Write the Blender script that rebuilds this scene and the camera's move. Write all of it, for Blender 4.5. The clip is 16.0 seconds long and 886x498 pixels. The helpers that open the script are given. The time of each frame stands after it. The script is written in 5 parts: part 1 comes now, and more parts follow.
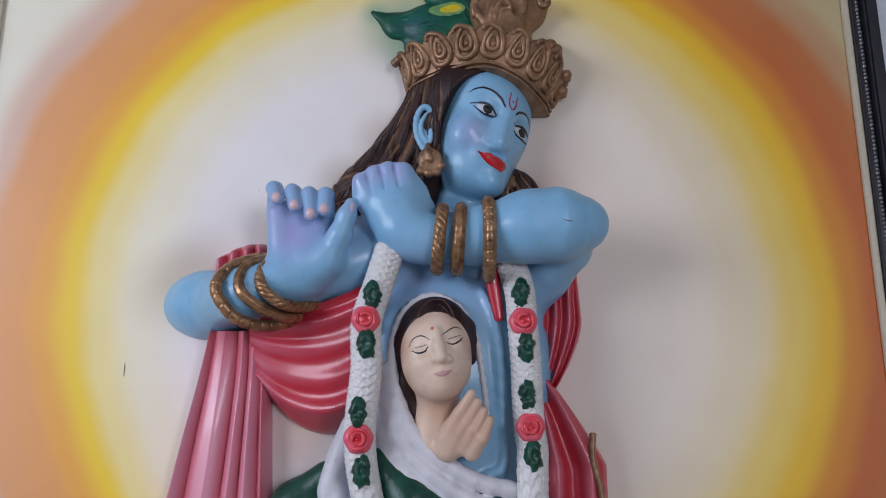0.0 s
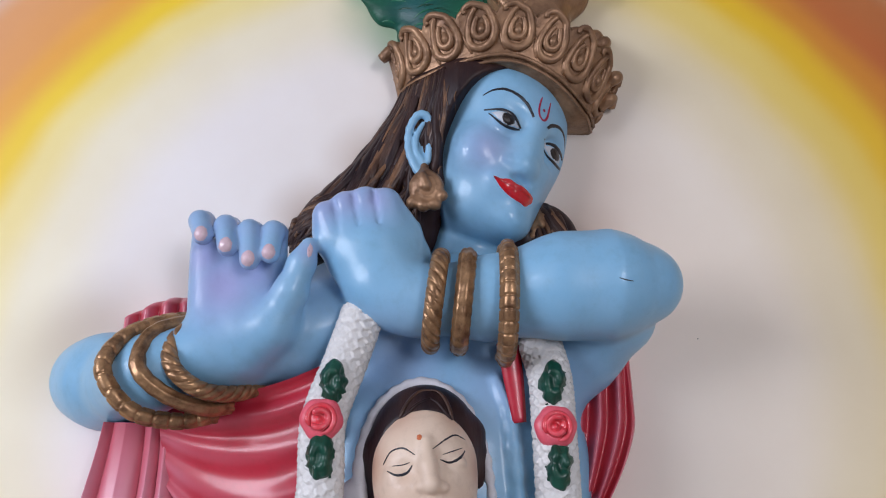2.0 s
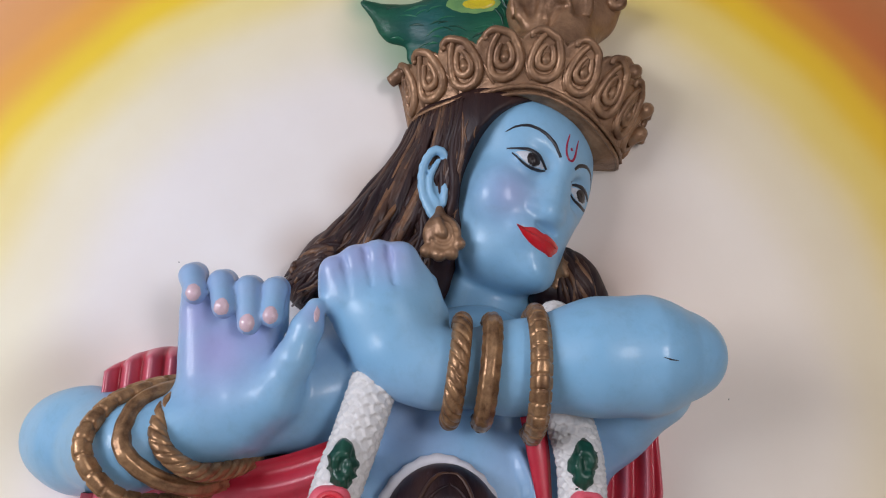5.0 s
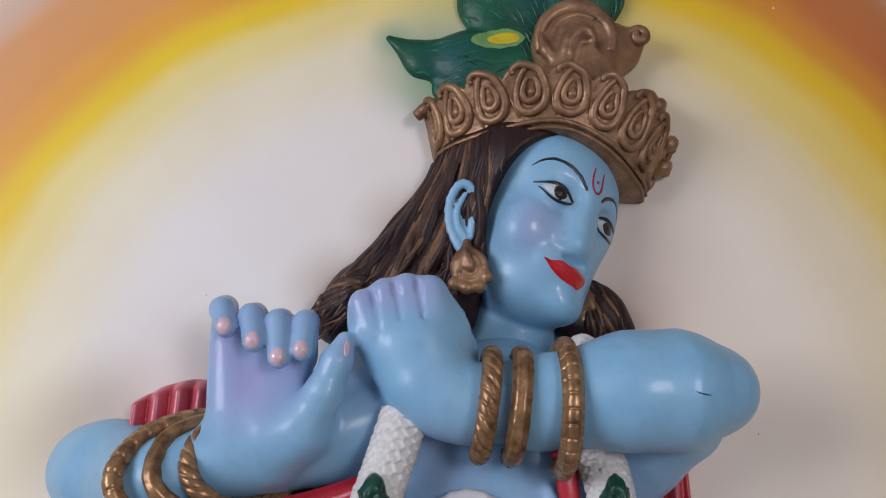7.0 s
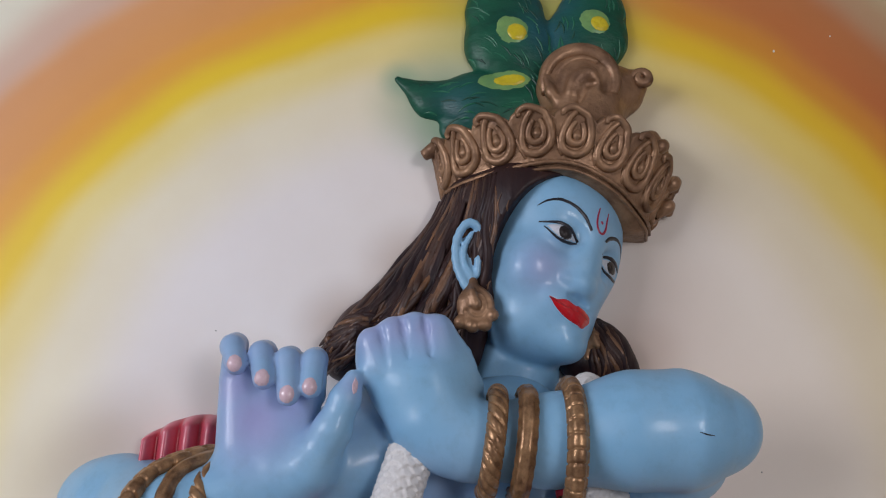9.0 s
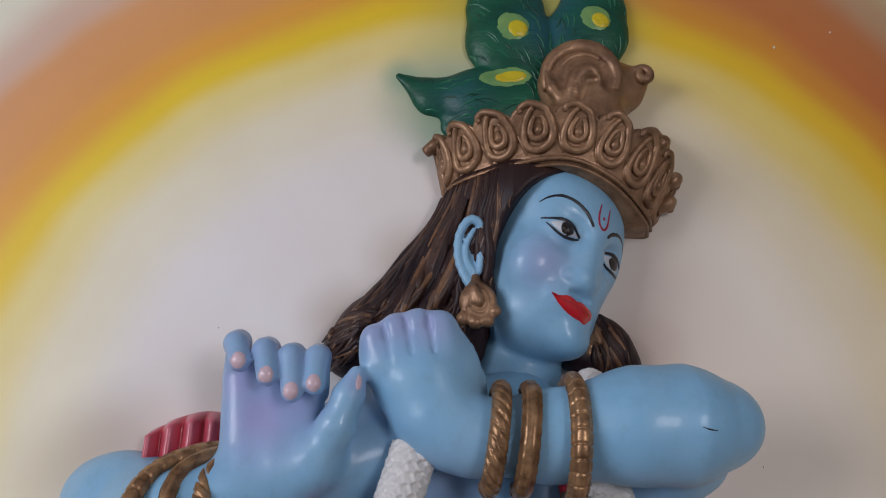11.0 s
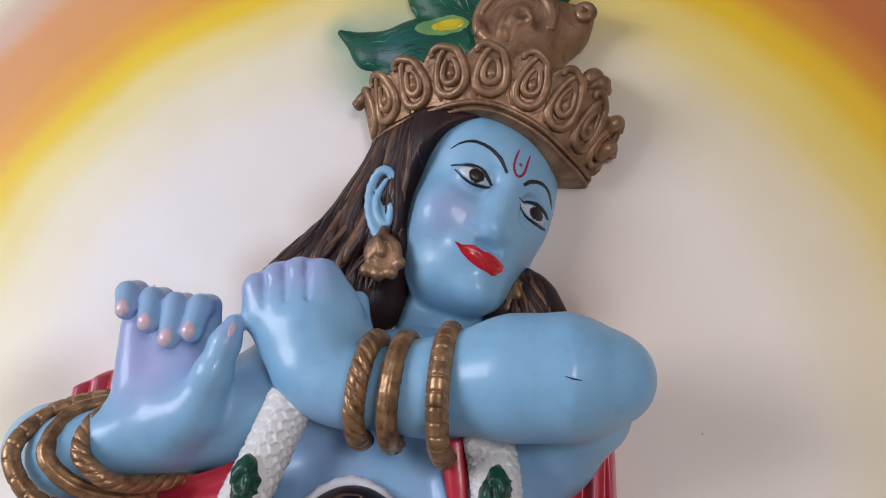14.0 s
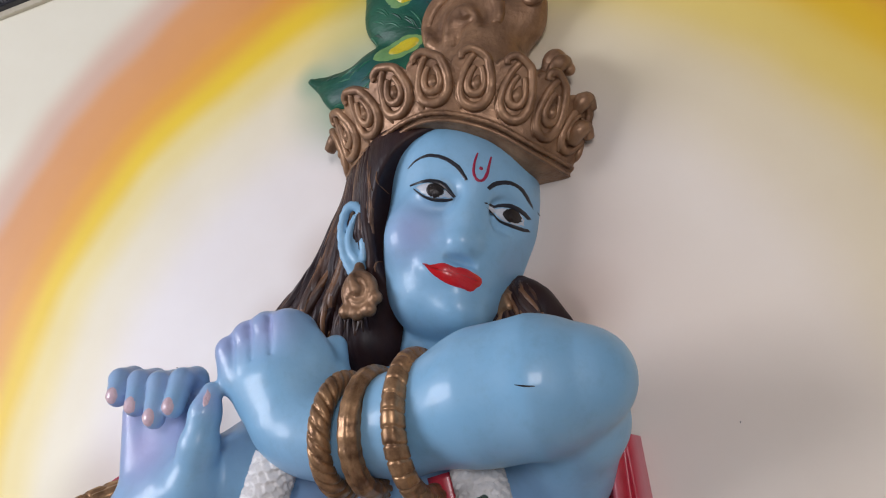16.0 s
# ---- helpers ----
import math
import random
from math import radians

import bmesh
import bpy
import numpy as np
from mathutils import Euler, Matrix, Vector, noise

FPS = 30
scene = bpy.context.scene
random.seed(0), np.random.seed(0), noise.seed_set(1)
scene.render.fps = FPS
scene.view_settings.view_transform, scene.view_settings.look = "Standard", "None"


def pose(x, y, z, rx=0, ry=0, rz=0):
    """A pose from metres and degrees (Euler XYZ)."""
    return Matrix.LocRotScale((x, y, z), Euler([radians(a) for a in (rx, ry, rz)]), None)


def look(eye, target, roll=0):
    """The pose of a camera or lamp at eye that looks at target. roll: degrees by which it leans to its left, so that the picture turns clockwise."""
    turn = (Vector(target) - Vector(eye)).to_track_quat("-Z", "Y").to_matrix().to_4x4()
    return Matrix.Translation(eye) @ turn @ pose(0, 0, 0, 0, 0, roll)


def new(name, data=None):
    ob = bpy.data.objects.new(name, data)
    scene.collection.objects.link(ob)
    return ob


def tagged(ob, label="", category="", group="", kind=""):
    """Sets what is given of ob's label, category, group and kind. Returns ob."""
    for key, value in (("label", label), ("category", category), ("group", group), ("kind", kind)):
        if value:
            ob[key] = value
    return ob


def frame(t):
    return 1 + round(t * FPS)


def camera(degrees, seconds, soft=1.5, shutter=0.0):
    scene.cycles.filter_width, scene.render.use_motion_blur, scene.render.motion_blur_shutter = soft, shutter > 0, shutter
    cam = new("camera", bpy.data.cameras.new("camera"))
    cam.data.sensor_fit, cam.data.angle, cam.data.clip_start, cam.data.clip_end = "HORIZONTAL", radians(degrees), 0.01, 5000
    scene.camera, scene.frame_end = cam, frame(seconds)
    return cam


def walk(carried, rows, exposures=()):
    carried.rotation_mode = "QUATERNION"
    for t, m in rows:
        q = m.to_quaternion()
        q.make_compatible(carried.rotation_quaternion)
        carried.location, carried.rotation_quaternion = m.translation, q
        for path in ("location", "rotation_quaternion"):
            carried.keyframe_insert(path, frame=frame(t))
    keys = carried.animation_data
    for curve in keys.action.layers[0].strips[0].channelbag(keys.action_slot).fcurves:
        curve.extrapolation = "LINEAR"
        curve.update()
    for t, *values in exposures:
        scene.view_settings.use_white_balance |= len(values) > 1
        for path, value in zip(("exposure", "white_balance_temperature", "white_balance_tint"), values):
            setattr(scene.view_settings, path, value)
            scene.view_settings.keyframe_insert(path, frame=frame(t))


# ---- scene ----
cam = camera(56.9, 16.0, soft=1.1)
METRES, EYE, TILT, LEAN, TURN = 1.0, 1.5, 13.3, 0.0, 0.0
ROWS = [
    (0.0, 0.0, 0.0, 0.0, -0.0, 0.0, -0.0),
    (0.5, -0.0047, 0.0589, -0.0023, -0.67, 1.53, 0.15),
    (1.0, -0.0064, 0.1556, -0.0063, -1.13, 2.83, 0.04),
    (1.5, 0.0073, 0.2715, -0.0053, -0.58, 4.42, -0.4),
    (2.0, 0.0095, 0.3261, 0.0253, 0.6, 2.63, -1.54),
    (2.5, 0.0003, 0.3616, 0.0485, 0.4, 3.03, -1.64),
    (3.0, -0.0091, 0.3944, 0.0688, -0.16, 1.46, -2.52),
    (3.5, -0.0239, 0.4021, 0.0802, -0.33, -0.26, -2.8),
    (4.0, -0.0351, 0.3986, 0.0974, -0.99, -0.37, -2.75),
    (4.5, -0.0321, 0.3956, 0.1029, -1.69, -0.08, -2.89),
    (5.0, -0.0369, 0.398, 0.1081, -1.6, 0.1, -2.6),
    (7.5, -0.0543, 0.3957, 0.1121, -0.75, 2.87, -2.73),
    (8.0, -0.0551, 0.3876, 0.1176, -0.64, 3.59, -2.86),
    (8.5, -0.0557, 0.3841, 0.1198, -0.68, 4.04, -2.94),
    (11.0, -0.0616, 0.3823, 0.119, -0.89, 3.85, -2.76),
    (11.5, -0.0447, 0.3679, 0.1184, -0.76, 3.35, -2.77),
    (12.0, -0.022, 0.3433, 0.1154, -0.1, 2.54, -2.62),
    (12.5, 0.016, 0.327, 0.1109, 1.55, 2.08, -2.2),
    (13.0, 0.0377, 0.3606, 0.095, 3.49, 3.05, -2.31),
    (13.5, 0.0766, 0.4136, 0.0857, 4.76, 3.38, -2.0),
    (14.0, 0.158, 0.4288, 0.0885, 9.76, 3.2, -2.51),
    (14.5, 0.2167, 0.4395, 0.0836, 14.86, 4.68, 0.34),
    (15.0, 0.2497, 0.4454, 0.0875, 18.29, 4.74, 2.78),
    (15.5, 0.2642, 0.4873, 0.0671, 20.4, 5.81, 4.61),
    (16.0, 0.3026, 0.5168, 0.064, 22.4, 7.01, 8.38),
]
EXPOSURES, GAIN = [(0.0, -0.27, 5750), (0.5, -0.29, 5750), (1.0, -0.18, 5800), (1.5, -0.05, 5900), (2.0, 0.08, 5950), (3.5, 0.05, 6150), (5.0, 0.05, 6200), (7.5, -0.22, 6200), (8.5, -0.26, 6200), (11.0, -0.44, 6200), (11.5, -0.28, 6200), (12.5, -0.12, 6200), (13.5, 0.0, 6150), (15.0, 0.05, 6200), (16.0, 0.04, 6200)], -0.21
walk(cam, [(t, pose(0, 0, EYE, TILT, LEAN, TURN) @ pose(METRES * x, METRES * y, METRES * z, 90 + pitch, roll, yaw)) for t, x, y, z, yaw, pitch, roll in ROWS], exposures=[(t, e + GAIN, k + 150, 15.0) for t, e, k in EXPOSURES])

# ---- light ----
world = bpy.data.worlds.new("sky")
scene.world = world
world.use_nodes = True
wn = world.node_tree
sky = wn.nodes.new("ShaderNodeTexSky")
sky.sky_type, sky.sun_disc = "NISHITA", False
sky.sun_elevation, sky.sun_rotation = radians(38), radians(150)
wn.links.new(sky.outputs[0], wn.nodes["Background"].inputs[0])
wn.nodes["Background"].inputs[1].default_value = 0.12

PANEL = 1.14          # y of the panel's painted face
SILL, HEAD = 0.9, 2.6


def window_lamp(name, eye, target, w, h, watts, colour):
    lamp = bpy.data.lights.new(name, "AREA")
    lamp.shape, lamp.size, lamp.size_y, lamp.energy, lamp.color = "RECTANGLE", w, h, watts, colour
    ob = new(name, lamp)
    ob.matrix_world = look(eye, target)
    return ob


window_lamp("daylight_right", (1.50, -2.36, 1.95), (0.2, 1.1, 1.7), 0.7, 1.1, 39, (1.0, 0.96, 0.95))
window_lamp("daylight_left", (-2.06, -0.6, 2.02), (-0.5, 0.5, 1.75), 1.3, 1.0, 50, (0.94, 0.95, 1.0))


# ---- materials ----
def material(name, colour, rough=0.4, metal=0.0, second=None, scale=40.0, amount=0.5, bump=0.0, bump_scale=120.0, coat=0.0, stretch=(1, 1, 1), spec=0.5, wear=0.4):
    """A paint with a second tone in soft clouds and a fine relief."""
    m = bpy.data.materials.new(name)
    m.use_nodes = True
    t = m.node_tree
    b = t.nodes["Principled BSDF"]
    b.inputs["Roughness"].default_value, b.inputs["Metallic"].default_value = rough, metal
    b.inputs["Coat Weight"].default_value, b.inputs["Coat Roughness"].default_value = coat, 0.12
    b.inputs["Specular IOR Level"].default_value = spec
    co = t.nodes.new("ShaderNodeTexCoord")
    mp = t.nodes.new("ShaderNodeMapping")
    mp.inputs["Scale"].default_value = stretch
    t.links.new(co.outputs["Object"], mp.inputs[0])
    n = t.nodes.new("ShaderNodeTexNoise")
    n.inputs["Scale"].default_value, n.inputs["Detail"].default_value, n.inputs["Roughness"].default_value = scale, 5, 0.6
    t.links.new(mp.outputs[0], n.inputs["Vector"])
    r = t.nodes.new("ShaderNodeMapRange")
    r.inputs[1].default_value, r.inputs[2].default_value, r.inputs[4].default_value = 0.35, 0.68, amount
    t.links.new(n.outputs[0], r.inputs[0])
    mix = t.nodes.new("ShaderNodeMix")
    mix.data_type = "RGBA"
    mix.inputs[6].default_value = (*colour, 1)
    mix.inputs[7].default_value = (*(second or [c * 0.8 for c in colour]), 1)
    t.links.new(r.outputs[0], mix.inputs[0])
    fine = t.nodes.new("ShaderNodeTexNoise")
    fine.inputs["Scale"].default_value, fine.inputs["Detail"].default_value, fine.inputs["Roughness"].default_value = scale * 7, 6, 0.7
    t.links.new(mp.outputs[0], fine.inputs["Vector"])
    fr = t.nodes.new("ShaderNodeMapRange")
    fr.inputs[1].default_value, fr.inputs[2].default_value, fr.inputs[4].default_value = 0.5, 0.78, wear
    t.links.new(fine.outputs[0], fr.inputs[0])
    worn = t.nodes.new("ShaderNodeMix")
    worn.data_type, worn.blend_type = "RGBA", "MULTIPLY"
    worn.inputs[7].default_value = (0.62, 0.58, 0.55, 1)
    t.links.new(fr.outputs[0], worn.inputs[0])
    t.links.new(mix.outputs[2], worn.inputs[6])
    t.links.new(worn.outputs[2], b.inputs["Base Color"])
    rr = t.nodes.new("ShaderNodeMapRange")
    rr.inputs[3].default_value, rr.inputs[4].default_value = rough * 0.8, min(1.0, rough * 1.25)
    t.links.new(n.outputs[0], rr.inputs[0])
    t.links.new(rr.outputs[0], b.inputs["Roughness"])
    if bump:
        n2 = t.nodes.new("ShaderNodeTexNoise")
        n2.inputs["Scale"].default_value, n2.inputs["Detail"].default_value = bump_scale, 4
        t.links.new(mp.outputs[0], n2.inputs["Vector"])
        bp = t.nodes.new("ShaderNodeBump")
        bp.inputs["Strength"].default_value, bp.inputs["Distance"].default_value = bump, 0.004
        t.links.new(n2.outputs[0], bp.inputs["Height"])
        t.links.new(bp.outputs[0], b.inputs["Normal"])
    m["mix"] = worn.name
    return m


def airbrushed(m, colour, attribute="airbrush"):
    """Adds a second paint where the mesh's own airbrush layer lies."""
    t = m.node_tree
    first = t.nodes[m["mix"]]
    a = t.nodes.new("ShaderNodeAttribute")
    a.attribute_name = attribute
    mix = t.nodes.new("ShaderNodeMix")
    mix.data_type = "RGBA"
    mix.inputs[7].default_value = (*colour, 1)
    t.links.new(a.outputs["Fac"], mix.inputs[0])
    t.links.new(first.outputs[2], mix.inputs[6])
    t.links.new(mix.outputs[2], t.nodes["Principled BSDF"].inputs["Base Color"])
    return m


skin = airbrushed(material("blue_enamel", (0.205, 0.44, 0.66), 0.44, second=(0.27, 0.49, 0.69), scale=11, amount=0.8, bump=0.22, bump_scale=32, coat=0.28, wear=0.3), (0.36, 0.32, 0.60))
nail_paint = material("pale_pink_enamel", (0.68, 0.50, 0.56), 0.25, coat=0.3, scale=60)
hair_paint = material("dark_brown_hair_paint", (0.013, 0.006, 0.009), 0.45, second=(0.055, 0.023, 0.016), scale=16, amount=0.7, bump=0.35, bump_scale=40, stretch=(3.0, 1, 0.7), spec=0.3)
gold = material("bronze_gold_paint", (0.37, 0.215, 0.118), 0.40, metal=0.42, second=(0.12, 0.060, 0.032), scale=38, amount=0.85, bump=0.3, bump_scale=140)
bangle_gold = material("old_gold_bangle_paint", (0.46, 0.27, 0.135), 0.34, metal=0.55, second=(0.12, 0.058, 0.028), scale=85, amount=0.9, bump=0.15, bump_scale=160)
white_paint = material("white_plaster_paint", (0.72, 0.71, 0.70), 0.4, second=(0.60, 0.60, 0.60), scale=50, bump=0.15, bump_scale=200)
veil_paint = material("white_veil_paint", (0.68, 0.68, 0.72), 0.45, second=(0.52, 0.52, 0.58), scale=14, bump=0.12, bump_scale=60, coat=0.1)
green_paint = material("deep_green_paint", (0.003, 0.042, 0.026), 0.35, second=(0.012, 0.115, 0.07), scale=60, bump=0.2, bump_scale=150)
rose_red = material("rose_red_paint", (0.70, 0.035, 0.055), 0.32, second=(0.80, 0.16, 0.20), scale=70, coat=0.2)
# the pale pink layer paints highlights along the shawl's folds
cloth_red = airbrushed(material("crimson_cloth_paint", (0.48, 0.018, 0.040), 0.34, second=(0.58, 0.05, 0.08), scale=16, bump=0.06, bump_scale=60, coat=0.25), (0.72, 0.31, 0.40))
lip_red = material("lip_red_enamel", (0.62, 0.010, 0.016), 0.18, second=(0.50, 0.008, 0.012), scale=80, coat=0.5, bump=0.15, bump_scale=150)
ink = material("black_line_paint", (0.012, 0.012, 0.018), 0.3, second=(0.02, 0.02, 0.03))
eye_white = material("eye_white_paint", (0.62, 0.66, 0.72), 0.25, scale=60)
iris_brown = material("iris_brown_paint", (0.014, 0.009, 0.009), 0.35)
maroon = material("maroon_mark_paint", (0.33, 0.012, 0.05), 0.3)
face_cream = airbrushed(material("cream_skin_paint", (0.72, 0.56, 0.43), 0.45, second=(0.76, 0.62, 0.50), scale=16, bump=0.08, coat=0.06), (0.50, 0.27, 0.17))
feather_green = airbrushed(material("peacock_green_paint", (0.004, 0.060, 0.034), 0.42, second=(0.012, 0.15, 0.075), scale=24, bump=0.3, bump_scale=70, coat=0.05, stretch=(1, 1, 2.2), spec=0.3), (0.015, 0.09, 0.13))
feather_yellow = material("feather_yellow_paint", (0.62, 0.50, 0.015), 0.3, second=(0.50, 0.38, 0.02), scale=60)
feather_pale = material("feather_pale_green_paint", (0.20, 0.36, 0.11), 0.3, second=(0.05, 0.20, 0.09), scale=50)


# ---- clay: smooth solids on a grid ----
class Clay:
    """Blends balls and limbs into one skin. Coordinates: x, depth in front of the panel, z."""

    def __init__(self, lo, hi, h):
        self.lo, self.h = np.array(lo), h
        self.n = np.ceil((np.array(hi) - self.lo) / h).astype(int) + 1
        self.f = np.full(self.n, 0.05, np.float32)
        self.axes = [self.lo[i] + h * np.arange(self.n[i]) for i in range(3)]

    def block(self, lo, hi, pad):
        a = np.clip(((np.array(lo) - pad - self.lo) / self.h).astype(int), 0, self.n)
        b = np.clip(((np.array(hi) + pad - self.lo) / self.h).astype(int) + 2, 0, self.n)
        sl = tuple(slice(p, q) for p, q in zip(a, b))
        g = np.meshgrid(*(ax[s] for ax, s in zip(self.axes, sl)), indexing="ij")
        return sl, np.stack(g, -1).astype(np.float32)

    def blend(self, sl, d, k, cut):
        f = self.f[sl]
        if cut:
            h = np.clip(0.5 - 0.5 * (f + d) / k, 0, 1)
            self.f[sl] = f * (1 - h) - d * h + k * h * (1 - h)
        else:
            h = np.clip(0.5 + 0.5 * (f - d) / k, 0, 1)
            self.f[sl] = f * (1 - h) + d * h - k * h * (1 - h)

    def ball(self, c, r, axes=None, k=0.01, cut=False):
        reach = max(r)
        sl, p = self.block(np.array(c) - reach, np.array(c) + reach, k + 0.012)
        q = p - np.array(c, np.float32)
        if axes is not None:
            q = q @ np.array(axes, np.float32).T
        r = np.array(r, np.float32)
        k0 = np.linalg.norm(q / r, axis=-1)
        k1 = np.linalg.norm(q / (r * r), axis=-1) + 1e-6
        self.blend(sl, k0 * (k0 - 1) / k1, k, cut)
        return self

    def limb(self, pts, k=0.01, flat=1.0, cut=False):
        for a, b in zip(pts, pts[1:]):
            pa, pb, ra, rb = np.array(a[:3]), np.array(b[:3]), a[3], b[3]
            m = max(ra, rb) / min(flat, 1.0)
            sl, p = self.block(np.minimum(pa, pb) - m, np.maximum(pa, pb) + m, k + 0.012)
            s = np.array((1, 1 / flat, 1), np.float32)
            v, q = ((pb - pa) * s).astype(np.float32), (p - pa.astype(np.float32)) * s
            t = np.clip((q @ v) / (v @ v), 0, 1)
            self.blend(sl, np.linalg.norm(q - t[..., None] * v, axis=-1) - (ra + (rb - ra) * t), k, cut)
        return self

    def sample(self, p):
        g = (np.asarray(p) - self.lo) / self.h
        i = np.clip(g.astype(int), 0, self.n - 2)
        t = np.clip(g - i, 0, 1)
        out = 0
        for c in range(8):
            o = np.array((c & 1, c >> 1 & 1, c >> 2 & 1))
            w = np.prod(np.where(o, t, 1 - t), axis=-1)
            out = out + w * self.f[tuple((i + o).T)]
        return out

    def front(self, x, z):
        """The depth of the skin at x, z, seen from the front."""
        d = np.arange(self.lo[1], self.lo[1] + self.h * (self.n[1] - 1), self.h / 3)
        v = self.sample(np.stack([np.full(len(d), x), d, np.full(len(d), z)], -1))
        inside = np.nonzero(v < 0)[0]
        return float(d[inside[-1]]) if len(inside) else 0.0

    def mesh(self):
        f, n = self.f, self.n
        f[0], f[-1], f[:, -1], f[:, :, 0], f[:, :, -1] = (np.maximum(e, 1e-4) for e in (f[0], f[-1], f[:, -1], f[:, :, 0], f[:, :, -1]))
        f[:, 0] = np.maximum(f[:, 0], 1e-4)
        s = f < 0
        corner = [s[i:n[0] - 1 + i, j:n[1] - 1 + j, k:n[2] - 1 + k] for i in (0, 1) for j in (0, 1) for k in (0, 1)]
        count = sum(c.astype(np.int8) for c in corner)
        cells = np.argwhere((count > 0) & (count < 8))
        ident = np.full(n - 1, -1, np.int64)
        ident[tuple(cells.T)] = np.arange(len(cells))
        offs = np.array([(i, j, k) for i in (0, 1) for j in (0, 1) for k in (0, 1)])
        val = np.stack([f[tuple((cells + o).T)] for o in offs], 1)
        acc, num = np.zeros((len(cells), 3)), np.zeros(len(cells))
        for a in range(8):
            for b in range(a + 1, 8):
                if np.abs(offs[a] - offs[b]).sum() == 1:
                    m = (val[:, a] < 0) != (val[:, b] < 0)
                    t = np.where(m, val[:, a] / np.where(m, val[:, a] - val[:, b], 1), 0)[:, None]
                    acc += m[:, None] * (offs[a] + t * (offs[b] - offs[a]))
                    num += m
        verts = self.lo + self.h * (cells + acc / num[:, None])
        quads = []
        for ax in range(3):
            u, v = [e for e in range(3) if e != ax]
            lo = [slice(1, -1)] * 3
            lo[ax] = slice(0, n[ax] - 1)
            hi = list(lo)
            hi[ax] = slice(1, n[ax])
            change = np.argwhere(s[tuple(lo)] != s[tuple(hi)])
            base = change + 1
            base[:, ax] -= 1
            eu, ev = np.eye(3, dtype=int)[u], np.eye(3, dtype=int)[v]
            q = np.stack([ident[tuple((base - x).T)] for x in (eu * 0, eu, eu + ev, ev)], 1)
            inside = s[tuple(base.T)]
            flip = inside if ax == 1 else ~inside
            q[flip] = q[flip][:, ::-1]
            quads.append(q)
        return verts, np.concatenate(quads)


# ---- one mesh gathered out of many surfaces ----
class Gather:
    def __init__(self):
        self.v, self.f, self.m, self.a, self.slots = [], [], [], [], []
        self.count = 0

    def add(self, verts, faces, mat, paint=None):
        if mat not in self.slots:
            self.slots.append(mat)
        self.v.append(np.asarray(verts, float))
        self.f.extend([tuple(int(i) + self.count for i in q) for q in faces])
        self.m.extend([self.slots.index(mat)] * len(faces))
        self.a.append(np.zeros(len(verts)) if paint is None else np.asarray(paint, float))
        self.count += len(verts)

    def clay(self, c, mat, paint=None):
        v, q = c.mesh()
        self.add(v, q, mat, paint(v) if paint else None)

    def build(self, name, origin):
        v = np.concatenate(self.v)
        v = np.stack([v[:, 0] - origin[0], PANEL - v[:, 1] - origin[1], v[:, 2] - origin[2]], 1)
        me = bpy.data.meshes.new(name)
        me.from_pydata(v.tolist(), [], self.f)
        for m in self.slots:
            me.materials.append(m)
        me.polygons.foreach_set("material_index", self.m)
        me.polygons.foreach_set("use_smooth", [True] * len(self.f))
        layer = me.attributes.new("airbrush", "FLOAT", "POINT")
        layer.data.foreach_set("value", np.concatenate(self.a))
        me.update()
        bm = bmesh.new()
        bm.from_mesh(me)
        bmesh.ops.recalc_face_normals(bm, faces=bm.faces[:])
        bm.to_mesh(me)
        bm.free()
        ob = new(name, me)
        ob.location = origin
        return ob


def spline(pts, n):
    """A smooth run of n points through the given ones."""
    p = np.array(pts, float)
    p = np.vstack([2 * p[0] - p[1], p, 2 * p[-1] - p[-2]])
    out = []
    for t in np.linspace(0, len(pts) - 1, n):
        i = min(int(t), len(pts) - 2)
        u = t - i
        a, b, c, d = p[i:i + 4]
        out.append(0.5 * (2 * b + (c - a) * u + (2 * a - 5 * b + 4 * c - d) * u * u + (3 * b - a - 3 * c + d) * u ** 3))
    return np.array(out)


def grid_faces(nu, nv, wrap=False):
    return [(i * nv + j, i * nv + (j + 1) % nv, (i + 1) * nv + (j + 1) % nv, (i + 1) * nv + j) for i in range(nu - 1) for j in range(nv if wrap else nv - 1)]


def tube(g, pts, r, mat, n=40, sides=10, relief=None, flat=1.0, ends=True):
    """A swept round bar through pts; r a number or one for each point; relief(t, angle) swells it."""
    path = spline(pts, n)
    rad = np.interp(np.linspace(0, 1, n), np.linspace(0, 1, len(pts)), np.broadcast_to(r, len(pts)))
    tan = np.gradient(path, axis=0)
    tan /= np.linalg.norm(tan, axis=1)[:, None]
    ref = np.array((0, 1.0, 0))
    verts = []
    for i in range(n):
        s = np.cross(tan[i], ref)
        s /= np.linalg.norm(s) + 1e-9
        o = np.cross(s, tan[i])
        for j in range(sides):
            a = 2 * math.pi * j / sides
            q = rad[i] * (1 + (relief(i / (n - 1), a) if relief else 0))
            verts.append(path[i] + q * (math.cos(a) * s + flat * math.sin(a) * o))
    faces = grid_faces(n, sides, True)
    if ends:
        faces += [tuple(range(sides - 1, -1, -1)), tuple(range((n - 1) * sides, n * sides))]
    faces = [q[::-1] for q in faces]
    g.add(verts, faces, mat)


